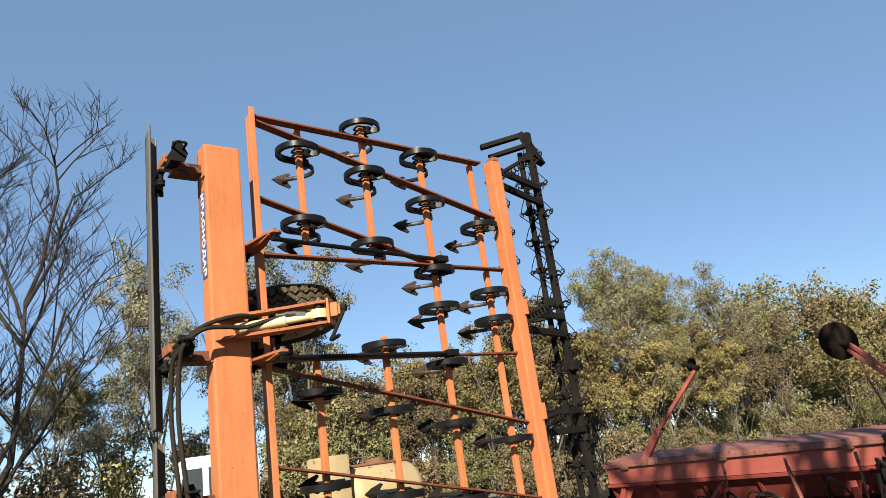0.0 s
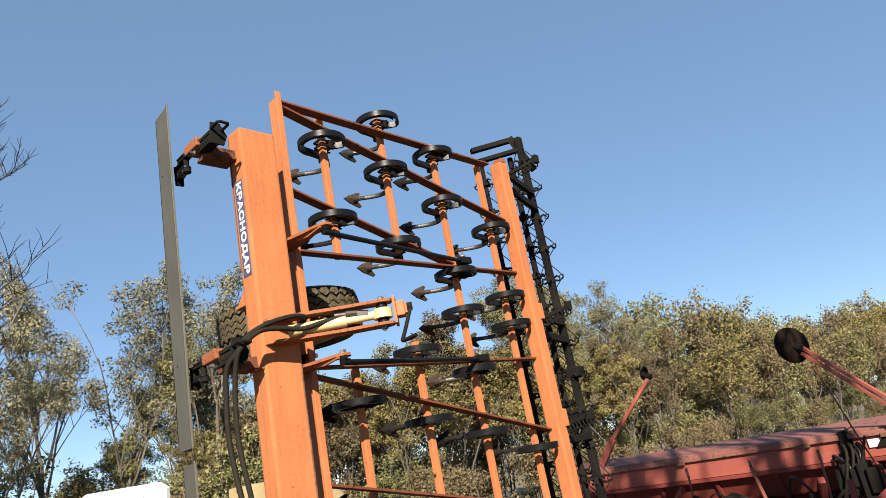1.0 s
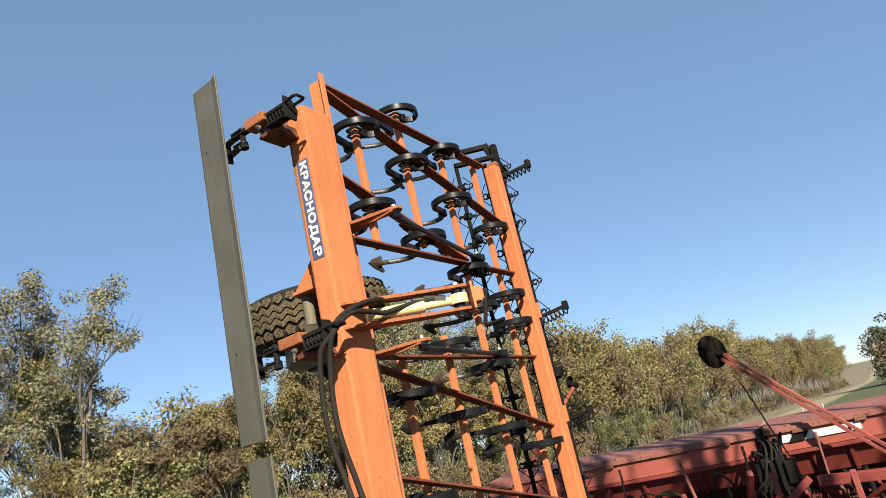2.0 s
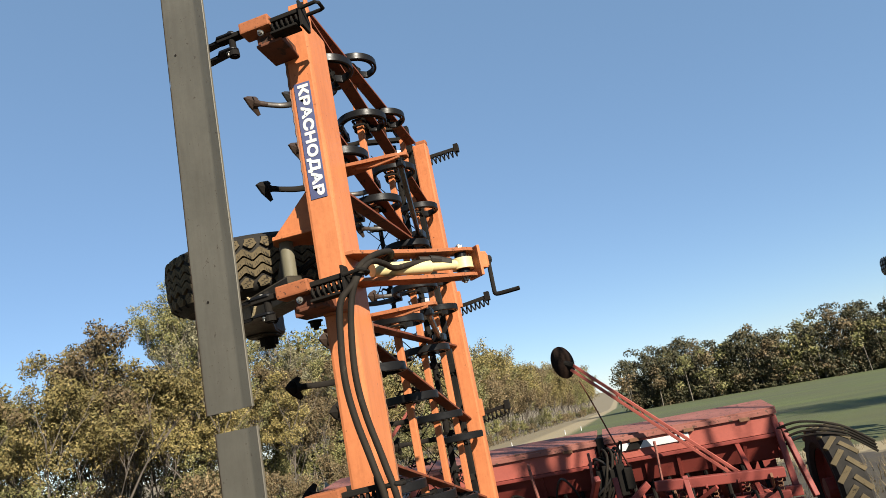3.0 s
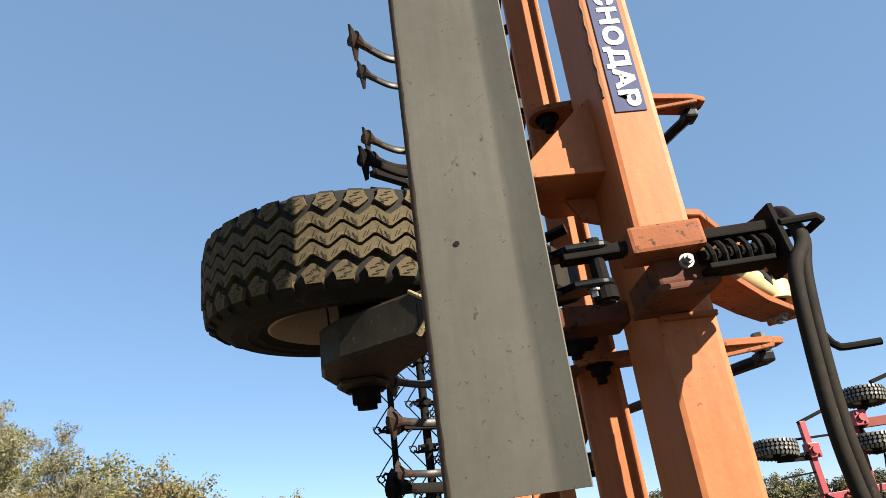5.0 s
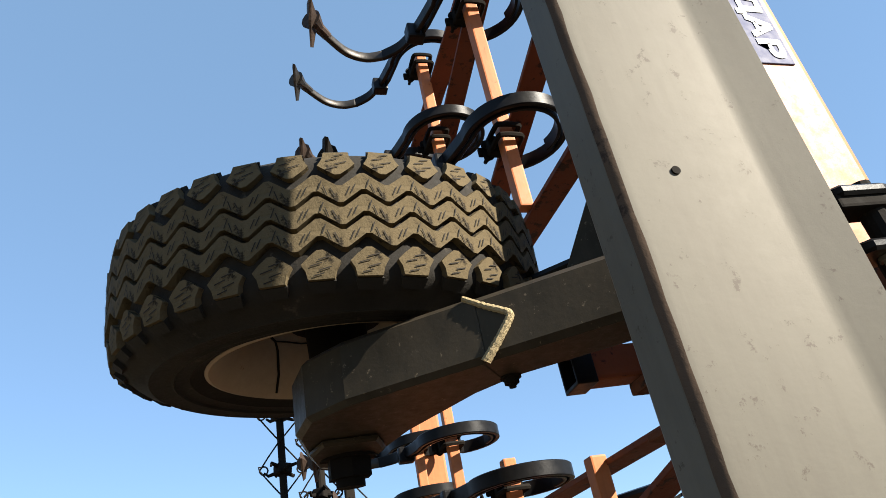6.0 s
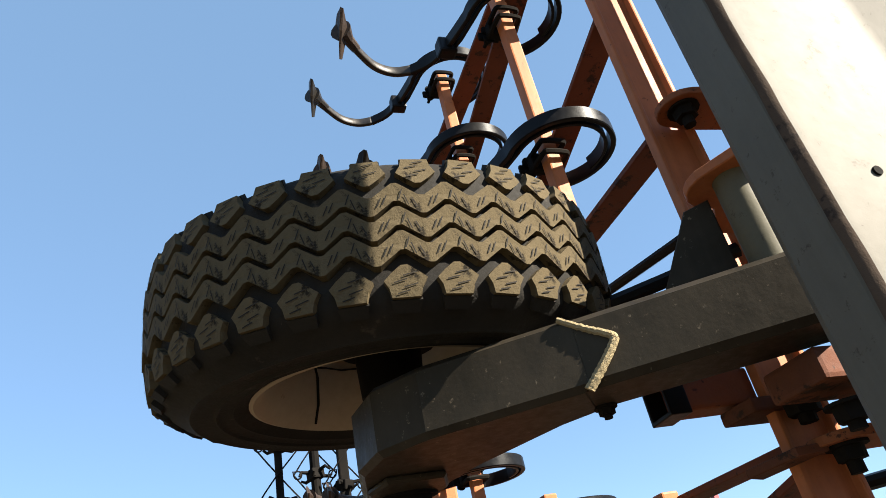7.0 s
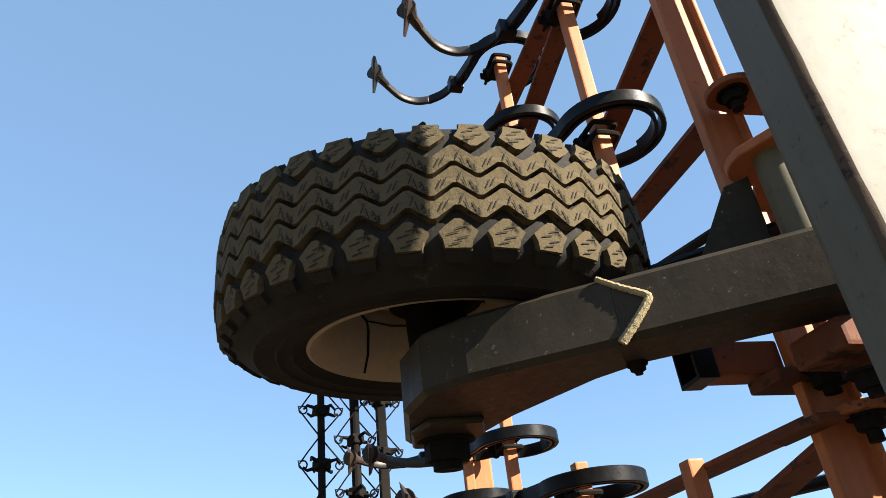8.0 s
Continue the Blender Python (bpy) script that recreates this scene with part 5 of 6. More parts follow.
        cyl(bm, m @ Vector((0, 0, -0.12)), m @ Vector((0, 0, 0.10)), 0.10, 16)
        P("wheel_rim", bm, RED, "", w, 1.0)
    for k in range(4):
        bm = bmesh.new()
        rod(bm, smooth_path([(R - 0.05, 5.56, 1.02 - 0.06 * k), (R + 0.18, 5.46, 1.06 - 0.045 * k), (R + 0.50, 5.40, 0.97 - 0.03 * k), (R + 0.74, 5.34, 0.78 - 0.03 * k)], 5), 0.012, 7)
        P("hose", bm, HOSE, "", None, 1.0)


seed_drill()


# ---- a second, bright red implement folded up farther off ----
def far_implement():
    Y = 14.6
    g = ground_height(8.2, Y)
    d = thing("folded_implement", "bright red farm implement folded up with wheels in the air", "implement", at=(7.57, 13.4, ground_height(7.57, 13.4)))
    foot = g - 0.15

    def P(name, bm, mat, label="", parent=None, smooth=False):
        bmesh.ops.transform(bm, matrix=Matrix.Translation((0, 0, 0.13)) @ Matrix.Scale(0.925, 4) @ Matrix.Translation((-8.2, -Y, -g)), verts=bm.verts[:])
        return part(name, bm, mat, parent or d, label, smooth=smooth)
    for a, b, w, mat in (((8.20, 0, 3.60), (8.24, 0, 2.05), 0.135, PINKRED), ((8.24, 0.05, 2.10), (8.26, 0.05, foot), 0.12, PINKRED), ((8.12, 0, 3.57), (9.40, 0.1, 3.99), 0.075, BLACK_DUSTY), ((7.90, 0.1, 3.24), (9.1, 0.1, 3.26), 0.05, BLACK_DUSTY),
                         ((8.2, 0.1, 1.98), (11.2, 0.1, 2.12), 0.14, PINKRED), ((9.42, 0.1, 3.62), (9.27, 0.1, foot), 0.16, RED), ((9.55, 0, 3.40), (11.2, 0.0, 3.45), 0.20, RED), ((9.78, -0.1, 2.72), (9.60, -0.1, 1.95), 0.035, BLACK_DUSTY),
                         ((10.10, 0, 4.28), (11.3, 0, 4.62), 0.09, BLACK_DUSTY), ((10.9, 0.1, foot), (10.95, 0.1, 4.6), 0.14, PINKRED), ((7.40, 0, 2.46), (8.30, 0, 2.52), 0.035, BLACK_DUSTY), ((8.22, -0.4, 0.1), (11.0, 0.6, 0.1), 0.13, PINKRED)):
        bm = bmesh.new()
        bar(bm, Vector(a) + Vector((0, Y, 0)), Vector(b) + Vector((0, Y, 0)), w, w, up=(0, 1, 0), bevel=0.01)
        P("frame_bar", bm, mat, "dusty black arm" if mat is BLACK_DUSTY else "")
    # pivot housings where the wheel arms meet the frame
    for x, z, w, h in ((8.24, 2.96, 0.26, 0.32), (9.50, 3.52, 0.30, 0.34)):
        bm = bmesh.new()
        box(bm, (x - w / 2, Y - 0.16, z - h / 2), (x + w / 2, Y + 0.10, z + h / 2), 0.02)
        cyl(bm, (x, Y - 0.22, z), (x, Y + 0.14, z), 0.08, 16)
        bolt(bm, (x - 0.08, Y - 0.16, z + 0.10), (0, -1, 0), 0.03, 0.03)
        bolt(bm, (x + 0.08, Y - 0.16, z - 0.10), (0, -1, 0), 0.03, 0.03)
        P("pivot_housing", bm, PINKRED)
    # wheels lying nearly flat
    for x, y, z, lean, arm in ((7.45, Y, 3.07, 7, (8.15, Y, 2.82)), (9.82, Y, 3.98, 6, (9.55, Y + 0.1, 3.55)), (9.66, Y - 0.1, 2.95, 5, (9.50, Y + 0.1, 3.36)), (11.3, Y, 3.3, 5, (10.95, Y + 0.1, 3.0))):
        m = Matrix.Translation((x, y, z)) @ pose(0, 0, 0, -4, lean, 0) @ Matrix.Diagonal((0.92, 0.92, 0.95, 1))
        bm = bmesh.new()
        lathe(bm, [(0.27, -0.12), (0.34, -0.165), (0.44, -0.175), (0.480, -0.15), (0.492, -0.08), (0.496, 0.0), (0.492, 0.08), (0.480, 0.15), (0.44, 0.175), (0.34, 0.165), (0.27, 0.12)], 44, m)
        w = P("wheel", bm, RUBBER, "dusty black lugged tyre lying flat in the air", smooth=True)
        bm = bmesh.new()
        n = 32
        for k in range(n):
            a = k * math.tau / n
            for z0, z1, t0, t1 in ((0.020, 0.075, 0.02, 0.10), (-0.020, -0.075, 0.06, -0.02), (0.095, 0.172, 0.00, 0.05), (-0.095, -0.172, 0.07, 0.02)):
                r0, r1 = 0.500, 0.502 if abs(z1) < 0.1 else 0.470
                bar(bm, m @ Vector((r0 * math.cos(a + t0), r0 * math.sin(a + t0), z0)), m @ Vector((r1 * math.cos(a + t1), r1 * math.sin(a + t1), z1)), 0.050, 0.032, up=m.to_3x3() @ Vector((math.cos(a), math.sin(a), 0)), bevel=0)
        P("tread", bm, TREAD_DUSTY, "dust-grey tread lugs", w)
        bm = bmesh.new()
        lathe(bm, [(0.275, -0.13), (0.25, -0.03), (0.08, 0.0), (0.08, 0.03), (0.25, 0.03), (0.275, 0.13)], 32, m)
        P("wheel_rim", bm, WHITE, "", w)
        bm = bmesh.new()
        hub = m @ Vector((0, 0, -0.24))
        cyl(bm, hub, m @ Vector((0, 0, 0.05)), 0.085, 14)
        bar(bm, hub, arm, 0.11, 0.11)
        bar(bm, hub + Vector((-0.10, -0.05, 0.02)), Vector(arm) + Vector((0.0, -0.08, 0.10)), 0.04, 0.06)
        P("wheel_arm", bm, BLACK_DUSTY)
    # spring tines with their points, hanging at the low frame
    for k in range(7):
        bm = bmesh.new()
        x = 7.75 + 0.48 * k
        rod(bm, smooth_path([(x + 0.5, Y, 2.02), (x + 0.62, Y - 0.35, 1.75), (x + 0.45, Y - 0.45, 1.25), (x + 0.1, Y - 0.4, 0.90), (x - 0.25, Y - 0.4, 0.74)], 4), 0.032, 6)
        plate(bm, [(-0.42, 0.0), (-0.18, 0.13), (-0.22, 0.0), (-0.18, -0.13)], 0.02, Matrix.Translation((x + 0.06, Y - 0.4, 0.74)) @ pose(0, 0, 0, 90, 0, 0))
        P("tine", bm, BLACK_DUSTY)


far_implement()


# ---- the old tank and the white cab at the wood's edge ----
def old_tank():
    g = ground_height(-8.8, 6.1)
    d = thing("old_tank", "weathered cream-yellow tank trailer with a rusty top", "tank trailer", at=(-8.8, 6.1, g))
    m = pose(0, 0, 0, 0, 0, 95) @ Matrix.Diagonal((0.88, 1, 0.94, 1))

    def P(name, bm, mat, label="", parent=None):
        bmesh.ops.transform(bm, matrix=m, verts=bm.verts[:])
        return part(name, bm, mat, parent or d, label, smooth=True)
    bm = bmesh.new()
    prof = []
    n = 28
    for r, x in ((0.05, -0.98), (0.42, -0.95), (0.55, -0.85), (0.60, -0.70), (0.60, 0.70), (0.55, 0.85), (0.42, 0.95), (0.05, 0.98)):
        prof.append([bm.verts.new((x, r * math.cos(k * math.tau / n), 1.45 + r * 0.95 * math.sin(k * math.tau / n))) for k in range(n)])
    for a, b in zip(prof, prof[1:]):
        for k in range(n):
            bm.faces.new((a[k], a[(k + 1) % n], b[(k + 1) % n], b[k]))
    bm.faces.new(prof[0][::-1])
    bm.faces.new(prof[-1])
    P("tank", bm, OCHRE)
    bm = bmesh.new()
    bar(bm, (-0.85, 0, 2.0), (0.80, 0, 2.0), 0.55, 0.05, bevel=0.02)
    cyl(bm, (0.1, 0, 2.0), (0.1, 0, 2.10), 0.22, 20)
    P("top_plate", bm, RUST, "brown rusty filler plate")
    bm = bmesh.new()
    rod(bm, smooth_path([(-0.5, 0.2, 2.0), (-0.48, 0.2, 2.14), (-0.1, 0.2, 2.15), (-0.08, 0.2, 2.0)], 4), 0.014, 6)
    P("handrail", bm, RUST)
    bm = bmesh.new()
    box(bm, (-1.55, -0.62, 0.75), (-1.05, 0.10, 2.24), 0.05)
    P("pump_box", bm, OCHRE, "cream-yellow pump housing")
    bm = bmesh.new()
    box(bm, (-1.9, -0.4, 0.60), (1.0, 0.4, 0.86), 0.02)
    P("chassis", bm, BLACK_DUSTY)
    for x in (-1.3, 0.5):
        for y in (-0.55, 0.55):
            bm = bmesh.new()
            lathe(bm, [(0.18, -0.1), (0.32, -0.12), (0.40, -0.09), (0.42, 0.0), (0.40, 0.09), (0.32, 0.12), (0.18, 0.1)], 28, Matrix.Translation((x, y, 0.41)) @ pose(0, 0, 0, 90, 0, 0))
            P("wheel", bm, RUBBER)


old_tank()


def white_cab():
    x, y = -11.6, 4.1
    g = ground_height(x, y) - 0.22
    d = thing("white_truck", "white truck cab with dark windows parked under the trees", "truck", at=(x, y, g))
    m = pose(0, 0, 0, 0, 0, 68) @ Matrix.Diagonal((0.95, 0.92, 0.965, 1))

    def P(name, bm, mat, label="", parent=None):
        bmesh.ops.transform(bm, matrix=m, verts=bm.verts[:])
        return part(name, bm, mat, parent or d, label)
    bm = bmesh.new()
    side = [(-0.95, 0.55), (0.88, 0.55), (0.88, 2.66), (0.74, 2.78), (-0.55, 2.78), (-0.68, 2.70), (-0.92, 1.75)]
    plate(bm, side, 1.9, pose(0, 0, 0, 90, 0, 0), 0.06)
    cab = P("cab", bm, VAN_WHITE)
    for s in (-1, 1):
        bm = bmesh.new()
        plate(bm, [(-0.76, 1.78), (-0.22, 1.78), (-0.22, 2.55), (-0.56, 2.55)], 0.03, Matrix.Translation((0, s * 0.945, 0)) @ pose(0, 0, 0, 90, 0, 0), 0.004)
        P("side_window", bm, GLASS)
        bm = bmesh.new()
        plate(bm, [(-0.10, 1.78), (0.42, 1.78), (0.42, 2.55), (-0.10, 2.55)], 0.03, Matrix.Translation((0, s * 0.945, 0)) @ pose(0, 0, 0, 90, 0, 0), 0.004)
        P("side_window", bm, GLASS)
        bm = bmesh.new()
        plate(bm, [(-0.84, 0.9), (-0.16, 0.9), (-0.16, 1.70), (-0.84, 1.70)], 0.012, Matrix.Translation((0, s * 0.952, 0)) @ pose(0, 0, 0, 90, 0, 0), 0.004)
        P("door", bm, VAN_WHITE)
        bm = bmesh.new()
        rod(bm, [(-0.78, s * 0.94, 2.2), (-0.95, s * 1.12, 2.22)], 0.015, 6)
        box(bm, (-1.0, s * 1.14 - 0.09, 2.0), (-0.95, s * 1.14 + 0.09, 2.36), 0.01)
        P("mirror", bm, BLACK_DUSTY)
    bm = bmesh.new()
    bar(bm, (-0.935, 0, 1.82), (-0.725, 0, 2.60), 1.6, 0.03, up=(-0.95, 0, 0.3))
    P("windscreen", bm, GLASS)
    bm = bmesh.new()
    box(bm, (-0.9, -0.42, 0.35), (3.6, 0.42, 0.60), 0.02)
    P("chassis", bm, BLACK_DUSTY)
    for wx in (-0.35, 2.8):
        for s in (-0.78, 0.78):
            bm = bmesh.new()
            lathe(bm, [(0.22, -0.12), (0.40, -0.13), (0.46, -0.09), (0.46, 0.09), (0.40, 0.13), (0.22, 0.12)], 24, Matrix.Translation((wx, s, 0.44)) @ pose(0, 0, 0, 90, 0, 0))
            cyl(bm, (wx, s - 0.10, 0.44), (wx, s + 0.10, 0.44), 0.22, 16)
            P("wheel", bm, RUBBER)


white_cab()


# ---- trees ----
def limbs(rng, height, stems, lean, levels, bare=False, low=0.28, many=0, thick=1.0):
    """Tapered limb paths with their radii, and the points where leaves grow."""
    out, tips = [], []

    def grow(p, d, length, r, level):
        n = 4 if level < 2 else 3
        pts, q, v = [p], p.copy(), d.copy()
        for i in range(n):
            v = (v + Vector((rng.gauss(0, 0.16), rng.gauss(0, 0.16), rng.gauss(0.05, 0.09)))).normalized()
            q = q + v * (length / n)
            pts.append(q.copy())
        out.append((pts, r, r * (0.45 if level else 0.38)))
        if level >= levels:
            tips.append(pts[-1])
            tips.append(pts[-2])
            return
        kids = (rng.randint(4, 6) + many if level == 0 else rng.randint(3, 4)) + (2 if bare else 0)
        for k in range(kids):
            f = rng.uniform(low, 1.0) if level == 0 else rng.uniform(0.35, 1.0)
            i = min(int(f * n), n - 1)
            base = pts[i].lerp(pts[i + 1], f * n - i)
            a = rng.uniform(0, math.tau)
            up = rng.uniform(0.25, 0.95) + (0.0 if bare else 0.55)
            nd = (v * (0.55 if bare or level else 0.85) + Vector((math.cos(a), math.sin(a), up)) * 0.75).normalized()
            grow(base, nd, length * rng.uniform(0.45, 0.66) * (1.15 - 0.35 * f), r * (0.5 if level == 0 else 0.48), level + 1)
        tips.append(pts[-1])
    for s in range(stems):
        a = rng.uniform(0, math.tau)
        d = Vector((math.cos(a) * lean, math.sin(a) * lean, 1)).normalized()
        grow(Vector((math.cos(a) * 0.15 * (stems > 1), math.sin(a) * 0.15 * (stems > 1), -0.15)), d, height * rng.uniform(0.62, 0.75), thick * (0.016 if bare else 0.0105) * height * rng.uniform(0.7, 1.1) / (1 + 0.25 * (stems - 1)), 0)
    return out, tips


def leaf_mesh(name, centres, per, spread, size, material, seed, flat=0.75, shell=0.55):
    """Small leaf-sprays round the given points, turned mostly outward, each one small blade."""
    g = np.random.default_rng(seed)
    c = np.repeat(np.array([list(p) for p in centres]), per, axis=0)
    n = len(c)
    o = g.normal(0, 1, (n, 3))
    o /= np.linalg.norm(o, axis=1, keepdims=True)
    c = c + o * (spread * 1.5 * g.uniform(0.15, 1.0, (n, 1)) ** shell) * np.array([1, 1, flat])
    out = o + g.normal(0, 0.55, (n, 3)) + np.array([0, 0, 0.25])
    a = np.cross(out, g.normal(0, 1, (n, 3)))
    a /= np.linalg.norm(a, axis=1, keepdims=True)
    b = np.cross(a, out)
    b /= np.linalg.norm(b, axis=1, keepdims=True)
    s = size * g.uniform(0.55, 1.35, (n, 1))
    k = np.cross(a, b) * s * 0.3
    v = np.stack([c - a * s, c + a * s * 0.35 - b * s * 0.5 + k, c + a * s * 0.7 + b * s * 0.45], axis=1).reshape(-1, 3)
    me = bpy.data.meshes.new(name)
    tri = np.arange(3 * n).reshape(n, 3)
    me.from_pydata(v.tolist(), [], tri.tolist())
    me.materials.append(material)
    return me


TOPS = {}            # height of each kind of tree


def tree(seed, height, stems, lean, leaves, per, spread, size, label, bark, levels=2, category="tree", group="windbreak trees", bare=False, low=0.28, many=0, clump=0.92, thick=1.0):
    rng = random.Random(seed)
    paths, tips = limbs(rng, height, stems, lean, levels, bare, low, many, thick)
    ob = thing("tree", label, category, group)
    bm, fine = bmesh.new(), bmesh.new()
    for pts, r0, r1 in paths:
        rod(fine if bare and r0 < 0.03 else bm, pts if r0 > 0.012 or bare else pts[::2] + pts[-1:], max(r0, 0.008), 6 if r0 > 0.04 else 3, max(r1, 0.004))
    part("trunk", bm, bark, ob)
    if bare:
        part("crown", fine, bark, ob)
    TOPS[ob.name] = max(p.z for p in tips) + 0.8 * spread
    if leaves:
        if not bare:
            tips = [p for p in tips if rng.random() < clump]
        put("crown", leaf_mesh("crown", tips, per, spread, size, leaves, seed), ob)
    return ob


def bush(seed, height, leaves, label):
    rng = random.Random(seed)
    ob = thing("bush", label, "bush", "undergrowth bushes")
    bm = bmesh.new()
    pts = []
    for k in range(9):
        a, l = rng.uniform(0, math.tau), rng.uniform(0.3, 1.1)
        p = [Vector((0.2 * math.cos(a), 0.2 * math.sin(a), -0.1)), Vector((0.5 * l * math.cos(a), 0.5 * l * math.sin(a), height * 0.5)), Vector((l * math.cos(a), l * math.sin(a), height * rng.uniform(0.7, 1.0)))]
        rod(bm, p, 0.022, 5, 0.006)
        pts += [p[1], p[1].lerp(p[2], 0.5), p[2], Vector((l * 1.2 * math.cos(a + 1), l * 1.2 * math.sin(a + 1), height * rng.uniform(0.15, 0.6)))]
    part("stem", bm, BARK_PALE, ob)
    put("crown", leaf_mesh("crown", pts, 120, 0.27, 0.062, leaves, seed), ob)
    return ob


KINDS = [tree(11, 7.6, 1, 0.05, LEAF_OLIVE, 130, 0.25, 0.060, "autumn tree with thinning olive-green leaves", BARK_PALE, 3, low=0.10, many=5, clump=0.42),
         tree(12, 8.2, 1, 0.04, LEAF_YELLOW, 130, 0.25, 0.060, "slim tree turning yellow in autumn", BARK_PALE, 3, low=0.10, many=5, clump=0.42),
         tree(13, 5.6, 2, 0.12, LEAF_BROWN, 110, 0.25, 0.060, "multi-stemmed tree with brownish autumn leaves", BARK, 3, low=0.12, many=2, clump=0.45),
         tree(15, 6.4, 2, 0.12, LEAF_YELLOW, 110, 0.25, 0.060, "low spreading tree with yellow-green leaves", BARK, 3, low=0.12, many=2, clump=0.45)]
AIRY = [tree(14, 8.0, 1, 0.05, LEAF_PALE, 130, 0.23, 0.050, "tall airy tree with sparse grey-green leaves", BARK_PALE, 3, low=0.42, many=4, clump=0.42),
        tree(16, 8.4, 2, 0.09, LEAF_OLIVE, 130, 0.22, 0.050, "tall slender tree with a thin olive-green top", BARK_PALE, 3, low=0.46, many=2, clump=0.42),
        tree(18, 8.2, 1, 0.07, LEAF_PALE, 120, 0.23, 0.050, "half-bare tree with pale fine branches", BARK_PALE, 3, low=0.36, many=5, clump=0.38)]
FAR_KINDS = [tree(21, 8.0, 2, 0.12, LEAF_OLIVE, 46, 0.48, 0.115, "distant windbreak tree with olive-green leaves", BARK_PALE, low=0.12, many=4),
             tree(22, 8.2, 2, 0.10, LEAF_YELLOW, 46, 0.48, 0.115, "distant windbreak tree turning yellow", BARK_PALE, low=0.12, many=4),
             tree(23, 7.4, 2, 0.15, LEAF_BROWN, 46, 0.48, 0.115, "distant windbreak tree turning brown", BARK, low=0.12, many=4)]
BUSHES = [bush(31, 2.5, LEAF_DARK, "dense olive-green bush at the wood's edge"), bush(32, 3.1, LEAF_OLIVE, "tall olive-green autumn thicket"), bush(33, 2.0, LEAF_BROWN, "browning low bush in dry grass")]
rng = random.Random(5)
used = set()


def plant(kind, x, y, scale, kinds):
    ob = kinds[kind]
    m = pose(x, y, ground_height(x, y), 0, 0, rng.uniform(0, 360)) @ Matrix.Diagonal((scale, scale, scale * rng.uniform(0.92, 1.1), 1))
    if ob.name in used:
        c = copy_thing(ob, m)
        c.matrix_basis = m
    else:
        used.add(ob.name)
        ob.matrix_basis = m


def raise_to(kind, x, y, top, kinds):
    plant(kind, x, y, (top - ground_height(x, y)) / TOPS[kinds[kind].name], kinds)


# the windbreak runs away to the north along x = -14: a thicket of young growth with taller thin trees standing out of it
THICKET = ((0, 3.2), (7, 4.0), (9.6, 4.7), (12, 5.4), (16, 6.1), (19, 5.6), (24, 5.8), (34, 6.2), (60, 6.6), (170, 7.6), (330, 8.5))
SKYLINE = ((-3, 5.6), (0, 6.0), (2.8, 6.8), (4.3, 8.7), (6.4, 8.4), (8.0, 5.0), (19.5, 6.1), (21.5, 9.4), (27, 10.2), (30, 10.5), (35, 9.6), (45, 9.2), (58, 8.4), (91, 9.4), (123, 9.7), (164, 10.8), (330, 13.0))


def at_y(table, y):
    return float(np.interp(y, [p[0] for p in table], [p[1] for p in table]))


y = -3.0
while y < 320:
    f = min(max((y - 8) / 60, 0), 1)
    low, high = at_y(THICKET, y), at_y(SKYLINE, y)
    for row in range(2):
        x = -13.6 - 2.6 * row + rng.uniform(-0.8, 0.8)
        if y < 34:
            if y > 6.5:
                raise_to(rng.choice((0, 0, 1, 2, 3, 3)), x, y + rng.uniform(-0.7, 0.7), low * rng.uniform(0.86, 1.06), KINDS)
        else:
            raise_to(rng.randrange(3), x, y + rng.uniform(-0.7, 0.7), (high if row else low) * rng.uniform(0.86, 1.05), FAR_KINDS)
    for _ in range(2 if 3.4 < y < 7.5 else 1 if y < 7.5 else 1 if 20.5 < y < 34 else 0):
        raise_to(rng.randrange(3), -15.2 + rng.uniform(-1.0, 1.0), y + rng.uniform(-0.6, 0.6), high * rng.uniform(0.84, 1.04), AIRY)
    if 6 < y < 90:
        raise_to(rng.randrange(3), -18.6 + rng.uniform(-0.8, 0.8), y + rng.uniform(-0.8, 0.8), min(low, 5.4) * rng.uniform(0.85, 1.05), FAR_KINDS)
        plant(rng.randrange(3), -19.5 + rng.uniform(-0.8, 0.8), y + rng.uniform(-0.8, 0.8), rng.uniform(1.0, 1.3), BUSHES)
    for row in range(2):
        if y > 6.5 and (y < 60 or row == 0):
            plant(rng.choice((0, 1, 1, 2, 2)), -12.3 - 1.9 * row + rng.uniform(-0.5, 0.5), y + rng.uniform(-0.8, 0.8), rng.uniform(0.6, 1.05), BUSHES)
    y += rng.uniform(1.5, 2.2) * (1 + 1.6 * f) * (1 if y < 120 else 1.8)

for k_, x_, y_, s_ in ((1, -13.6, -0.6, 1.1), (2, -13.6, 1.2, 1.35), (1, -14.2, 2.9, 1.05), (2, -13.8, 5.6, 1.2), (1, -13.4, -2.4, 1.1)):
    plant(k_, x_, y_, s_, BUSHES)

# the bare tree at the yard's corner
bare = tree(77, 9.6, 2, 0.16, None, 0, 0, 0, "tall leafless tree with fine dark twigs", BARK_DARK, levels=4, group="", bare=True, many=3)
bare.matrix_basis = pose(-11.5, -0.7, ground_height(-11.5, -0.7), 0, 0, 40) @ Matrix.Diagonal((0.9, 0.9, 0.92, 1))


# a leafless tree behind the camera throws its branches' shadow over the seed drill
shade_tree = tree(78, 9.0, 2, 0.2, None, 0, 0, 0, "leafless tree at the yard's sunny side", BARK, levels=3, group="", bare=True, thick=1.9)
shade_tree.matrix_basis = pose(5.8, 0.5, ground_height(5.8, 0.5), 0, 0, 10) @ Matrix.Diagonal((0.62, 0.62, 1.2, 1))


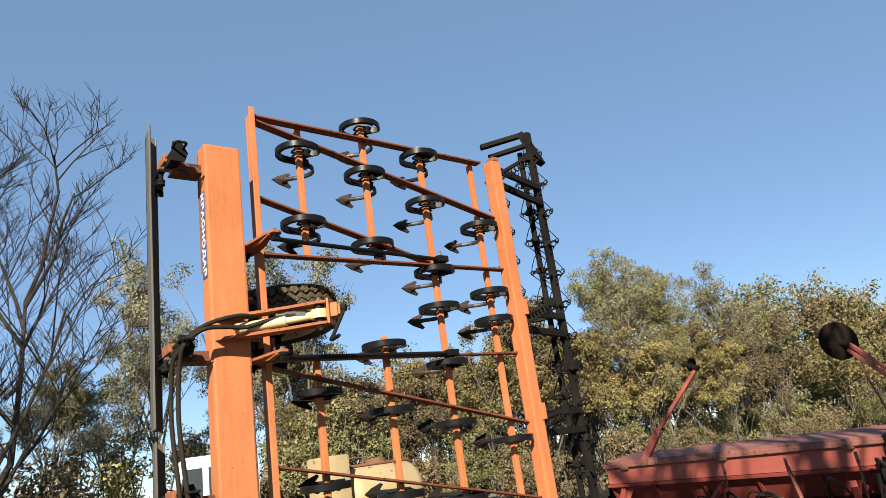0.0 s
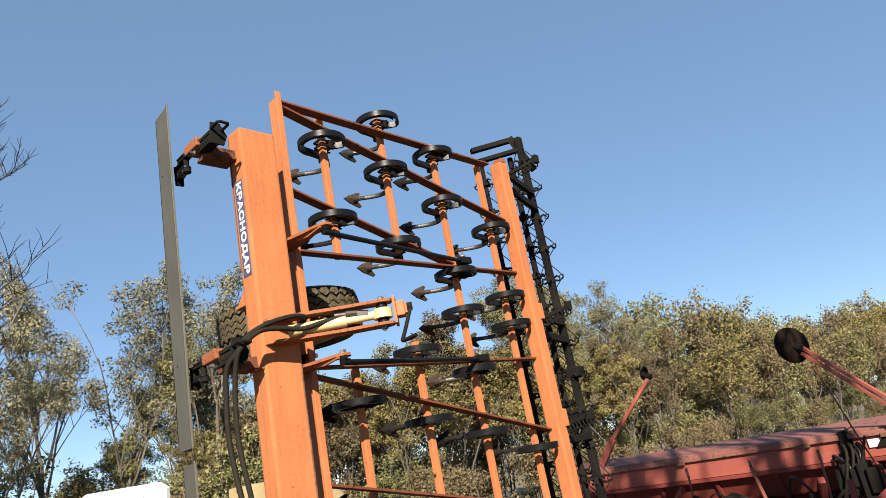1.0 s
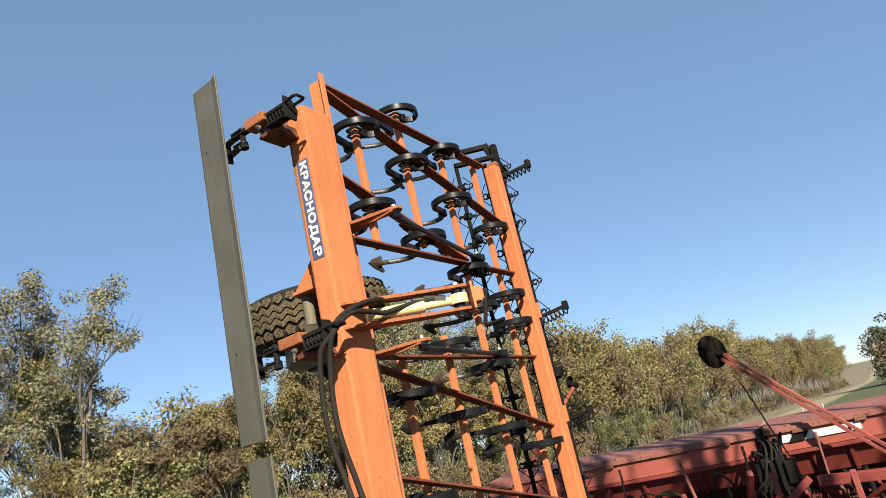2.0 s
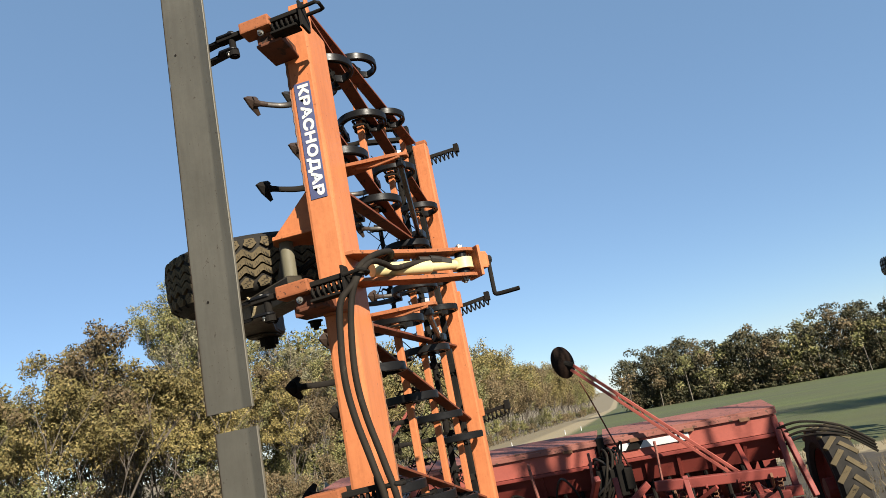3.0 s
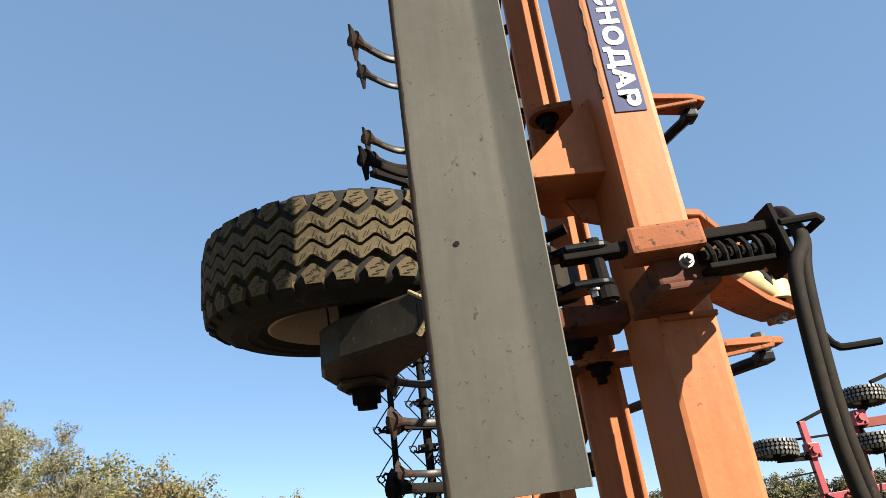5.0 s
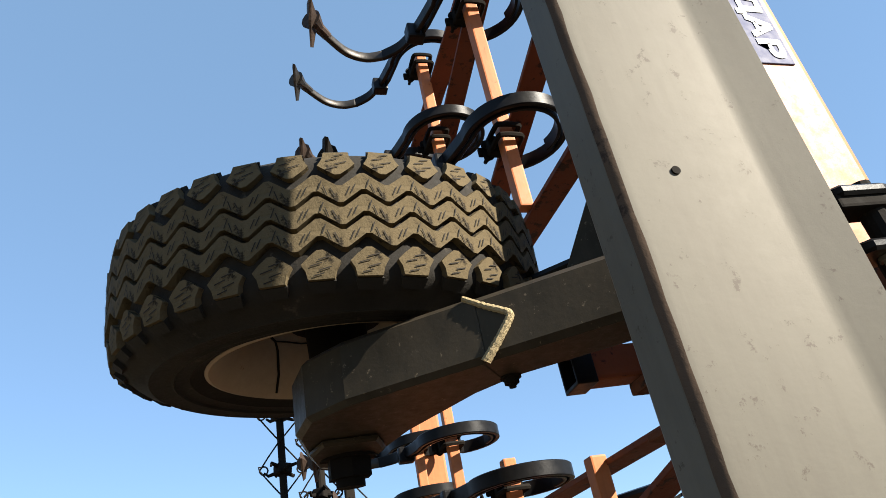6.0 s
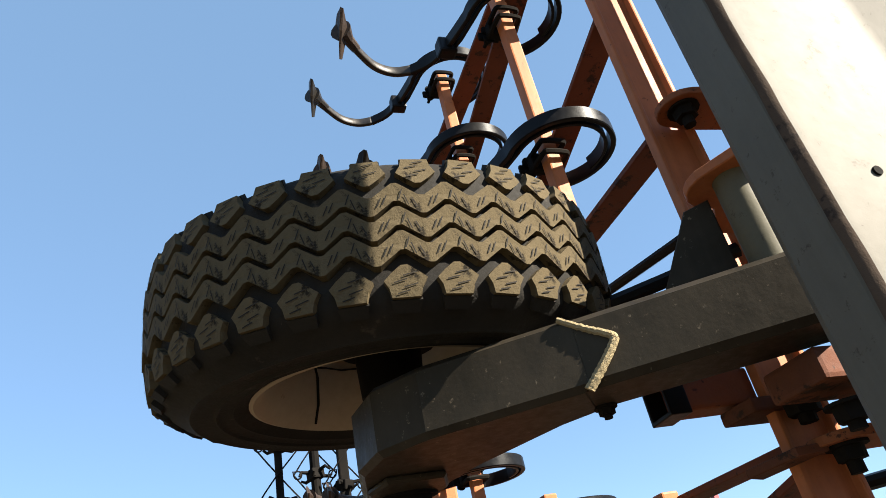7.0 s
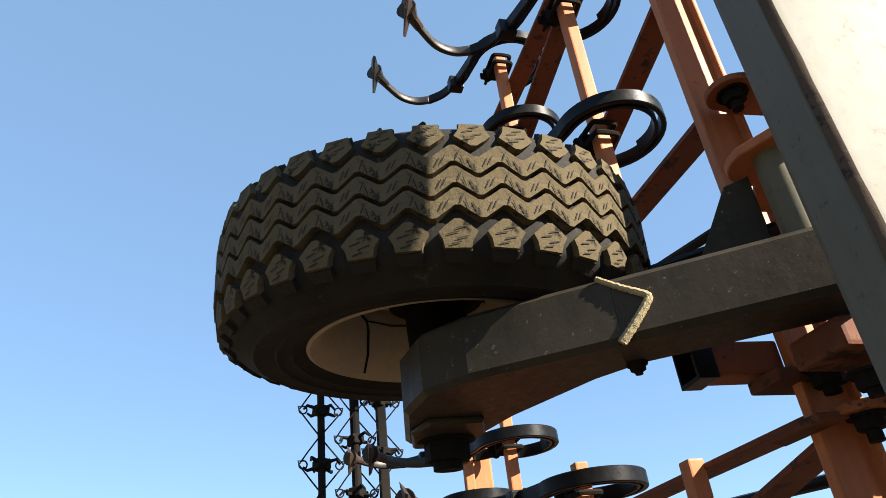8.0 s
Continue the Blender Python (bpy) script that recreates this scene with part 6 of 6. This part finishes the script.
# tall trees at the field's edge throw a long shadow across the grass
for x, y, k in ((24.0, 15.6, 1.0), (25.0, 15.2, 1.02), (26.4, 13.2, 1.04), (28.2, 11.6, 1.1)):
    m = pose(x, y, ground_height(x, y), 0, 0, 40 * x) @ Matrix.Diagonal((1.3 * k, 1.3 * k, 1.5 * k, 1))
    copy_thing(FAR_KINDS[0], m).matrix_basis = m
for x, y in ((-4.6, 60.0), (-3.4, 63.0), (-8.0, 52.0)):
    bm = bmesh.new()
    g_ = ground_height(x, y)
    rod(bm, [(x, y, g_ - 0.2), (x + 0.02, y, g_ + 0.38)], 0.04, 8, 0.035)
    tagged(part("marker_post", bm, WHITE), label="short white marker post in dry grass", category="post", group="verge posts")


# ---- the wood beyond the field ----
def far_wood():
    g = random.Random(9)
    bm, crowns = bmesh.new(), ([], [], [])
    for i in range(270):
        s = i / 269
        row = g.choice((0, 0, 1, 2))
        x, y = 2.0 + 168 * s + g.uniform(-1.5, 1.5), 128 - 26 * s + 5 * row + g.uniform(-2, 2)
        h = (9.1 + 1.3 * s + 1.8 * noise.noise((x * 0.06, 1.3, 0)) + g.uniform(-1.6, 1.4) + 0.7 * row) * (0.78 + 0.22 * min(1, s / 0.06))
        z = ground_height(x, y)
        lean = g.uniform(-0.7, 0.7)
        rod(bm, [(x, y, z - 0.3), (x + lean * 0.5, y, z + h * 0.5), (x + lean, y, z + h * 0.85)], 0.15, 5, 0.05)
        if i % 8 == 0:
            # slim pale stems stand in front of the shade
            fx, fy, fl = x + g.uniform(-1, 1), y - 3.0 - 5 * row, g.uniform(-0.5, 0.5)
            fz = ground_height(fx, fy)
            rod(bm, [(fx, fy, fz - 0.3), (fx + fl * 0.6, fy, fz + h * 0.3), (fx + fl, fy, fz + h * 0.62)], 0.11, 5, 0.04)
            crowns[g.choice((0, 1, 2))].extend((fx + fl + g.uniform(-1, 1), fy + g.uniform(-1, 1), fz + h * g.uniform(0.45, 0.75)) for _ in range(6))
        which = crowns[g.choice((0, 0, 0, 0, 0, 1, 2))]
        wide = g.uniform(2.0, 3.4)
        for k in range(18):
            a, f = g.uniform(0, math.tau), g.uniform(0.14, 1.0)
            r = wide * g.uniform(0.3, 1.0) * (1.15 - 0.75 * max(0, f - 0.6) / 0.4)
            which.append((x + lean * f + r * math.cos(a), y + r * math.sin(a), z + h * f))
        # undergrowth at the foot
        for k in range(7):
            crowns[g.choice((0, 0, 0, 0, 2))].append((x + g.uniform(-1.3, 1.3), y - g.uniform(-1.0, 2.4), z + 0.2 + 2.8 * g.random() ** 1.6))
    w = part("far_wood", bm, BARK_PALE, None, kind="stuff")
    tagged(w, label="autumn wood along the far edge of the field", category="woodland")
    for pts, mat, seed in zip(crowns, (LEAF_DARK, LEAF_OLIVE, LEAF_BROWN), (3, 4, 6)):
        put("foliage", leaf_mesh("foliage", pts, 56, 0.80, 0.27, mat, seed), w, kind="stuff")


far_wood()


# ---- dry grass on the yard ----
def dry_grass():
    g = np.random.default_rng(12)
    n = 16000
    x, y = g.uniform(-6, 8, n), g.uniform(2.2, 13.5, n)
    clump = 0.5 * np.sin(x * 2.1 + 1.3 * np.sin(y * 1.7)) + 0.5 * np.sin(y * 2.6 + x)
    keep = clump + g.normal(0, 0.5, n) > 0.1
    x, y = x[keep], y[keep]
    n = len(x)
    z = np.array([ground_height(a, b) for a, b in zip(x, y)])
    h, a, w = g.uniform(0.05, 0.20, n), g.uniform(0, math.tau, n), g.uniform(0.004, 0.009, n)
    dx, dy = np.cos(a), np.sin(a)
    lean = g.uniform(0.0, 0.12, n)
    v = np.stack([np.stack([x - dy * w, y + dx * w, z - 0.02], 1), np.stack([x + dy * w, y - dx * w, z - 0.02], 1), np.stack([x + dx * lean, y + dy * lean, z + h], 1)], axis=1).reshape(-1, 3)
    me = bpy.data.meshes.new("dry_grass")
    me.from_pydata(v.tolist(), [], np.arange(3 * n).reshape(n, 3).tolist())
    me.materials.append(LEAF_BROWN)
    ob = put("dry_grass", me, kind="stuff")
    tagged(ob, label="sparse tufts of dry straw-coloured grass on the yard", category="grass")


dry_grass()
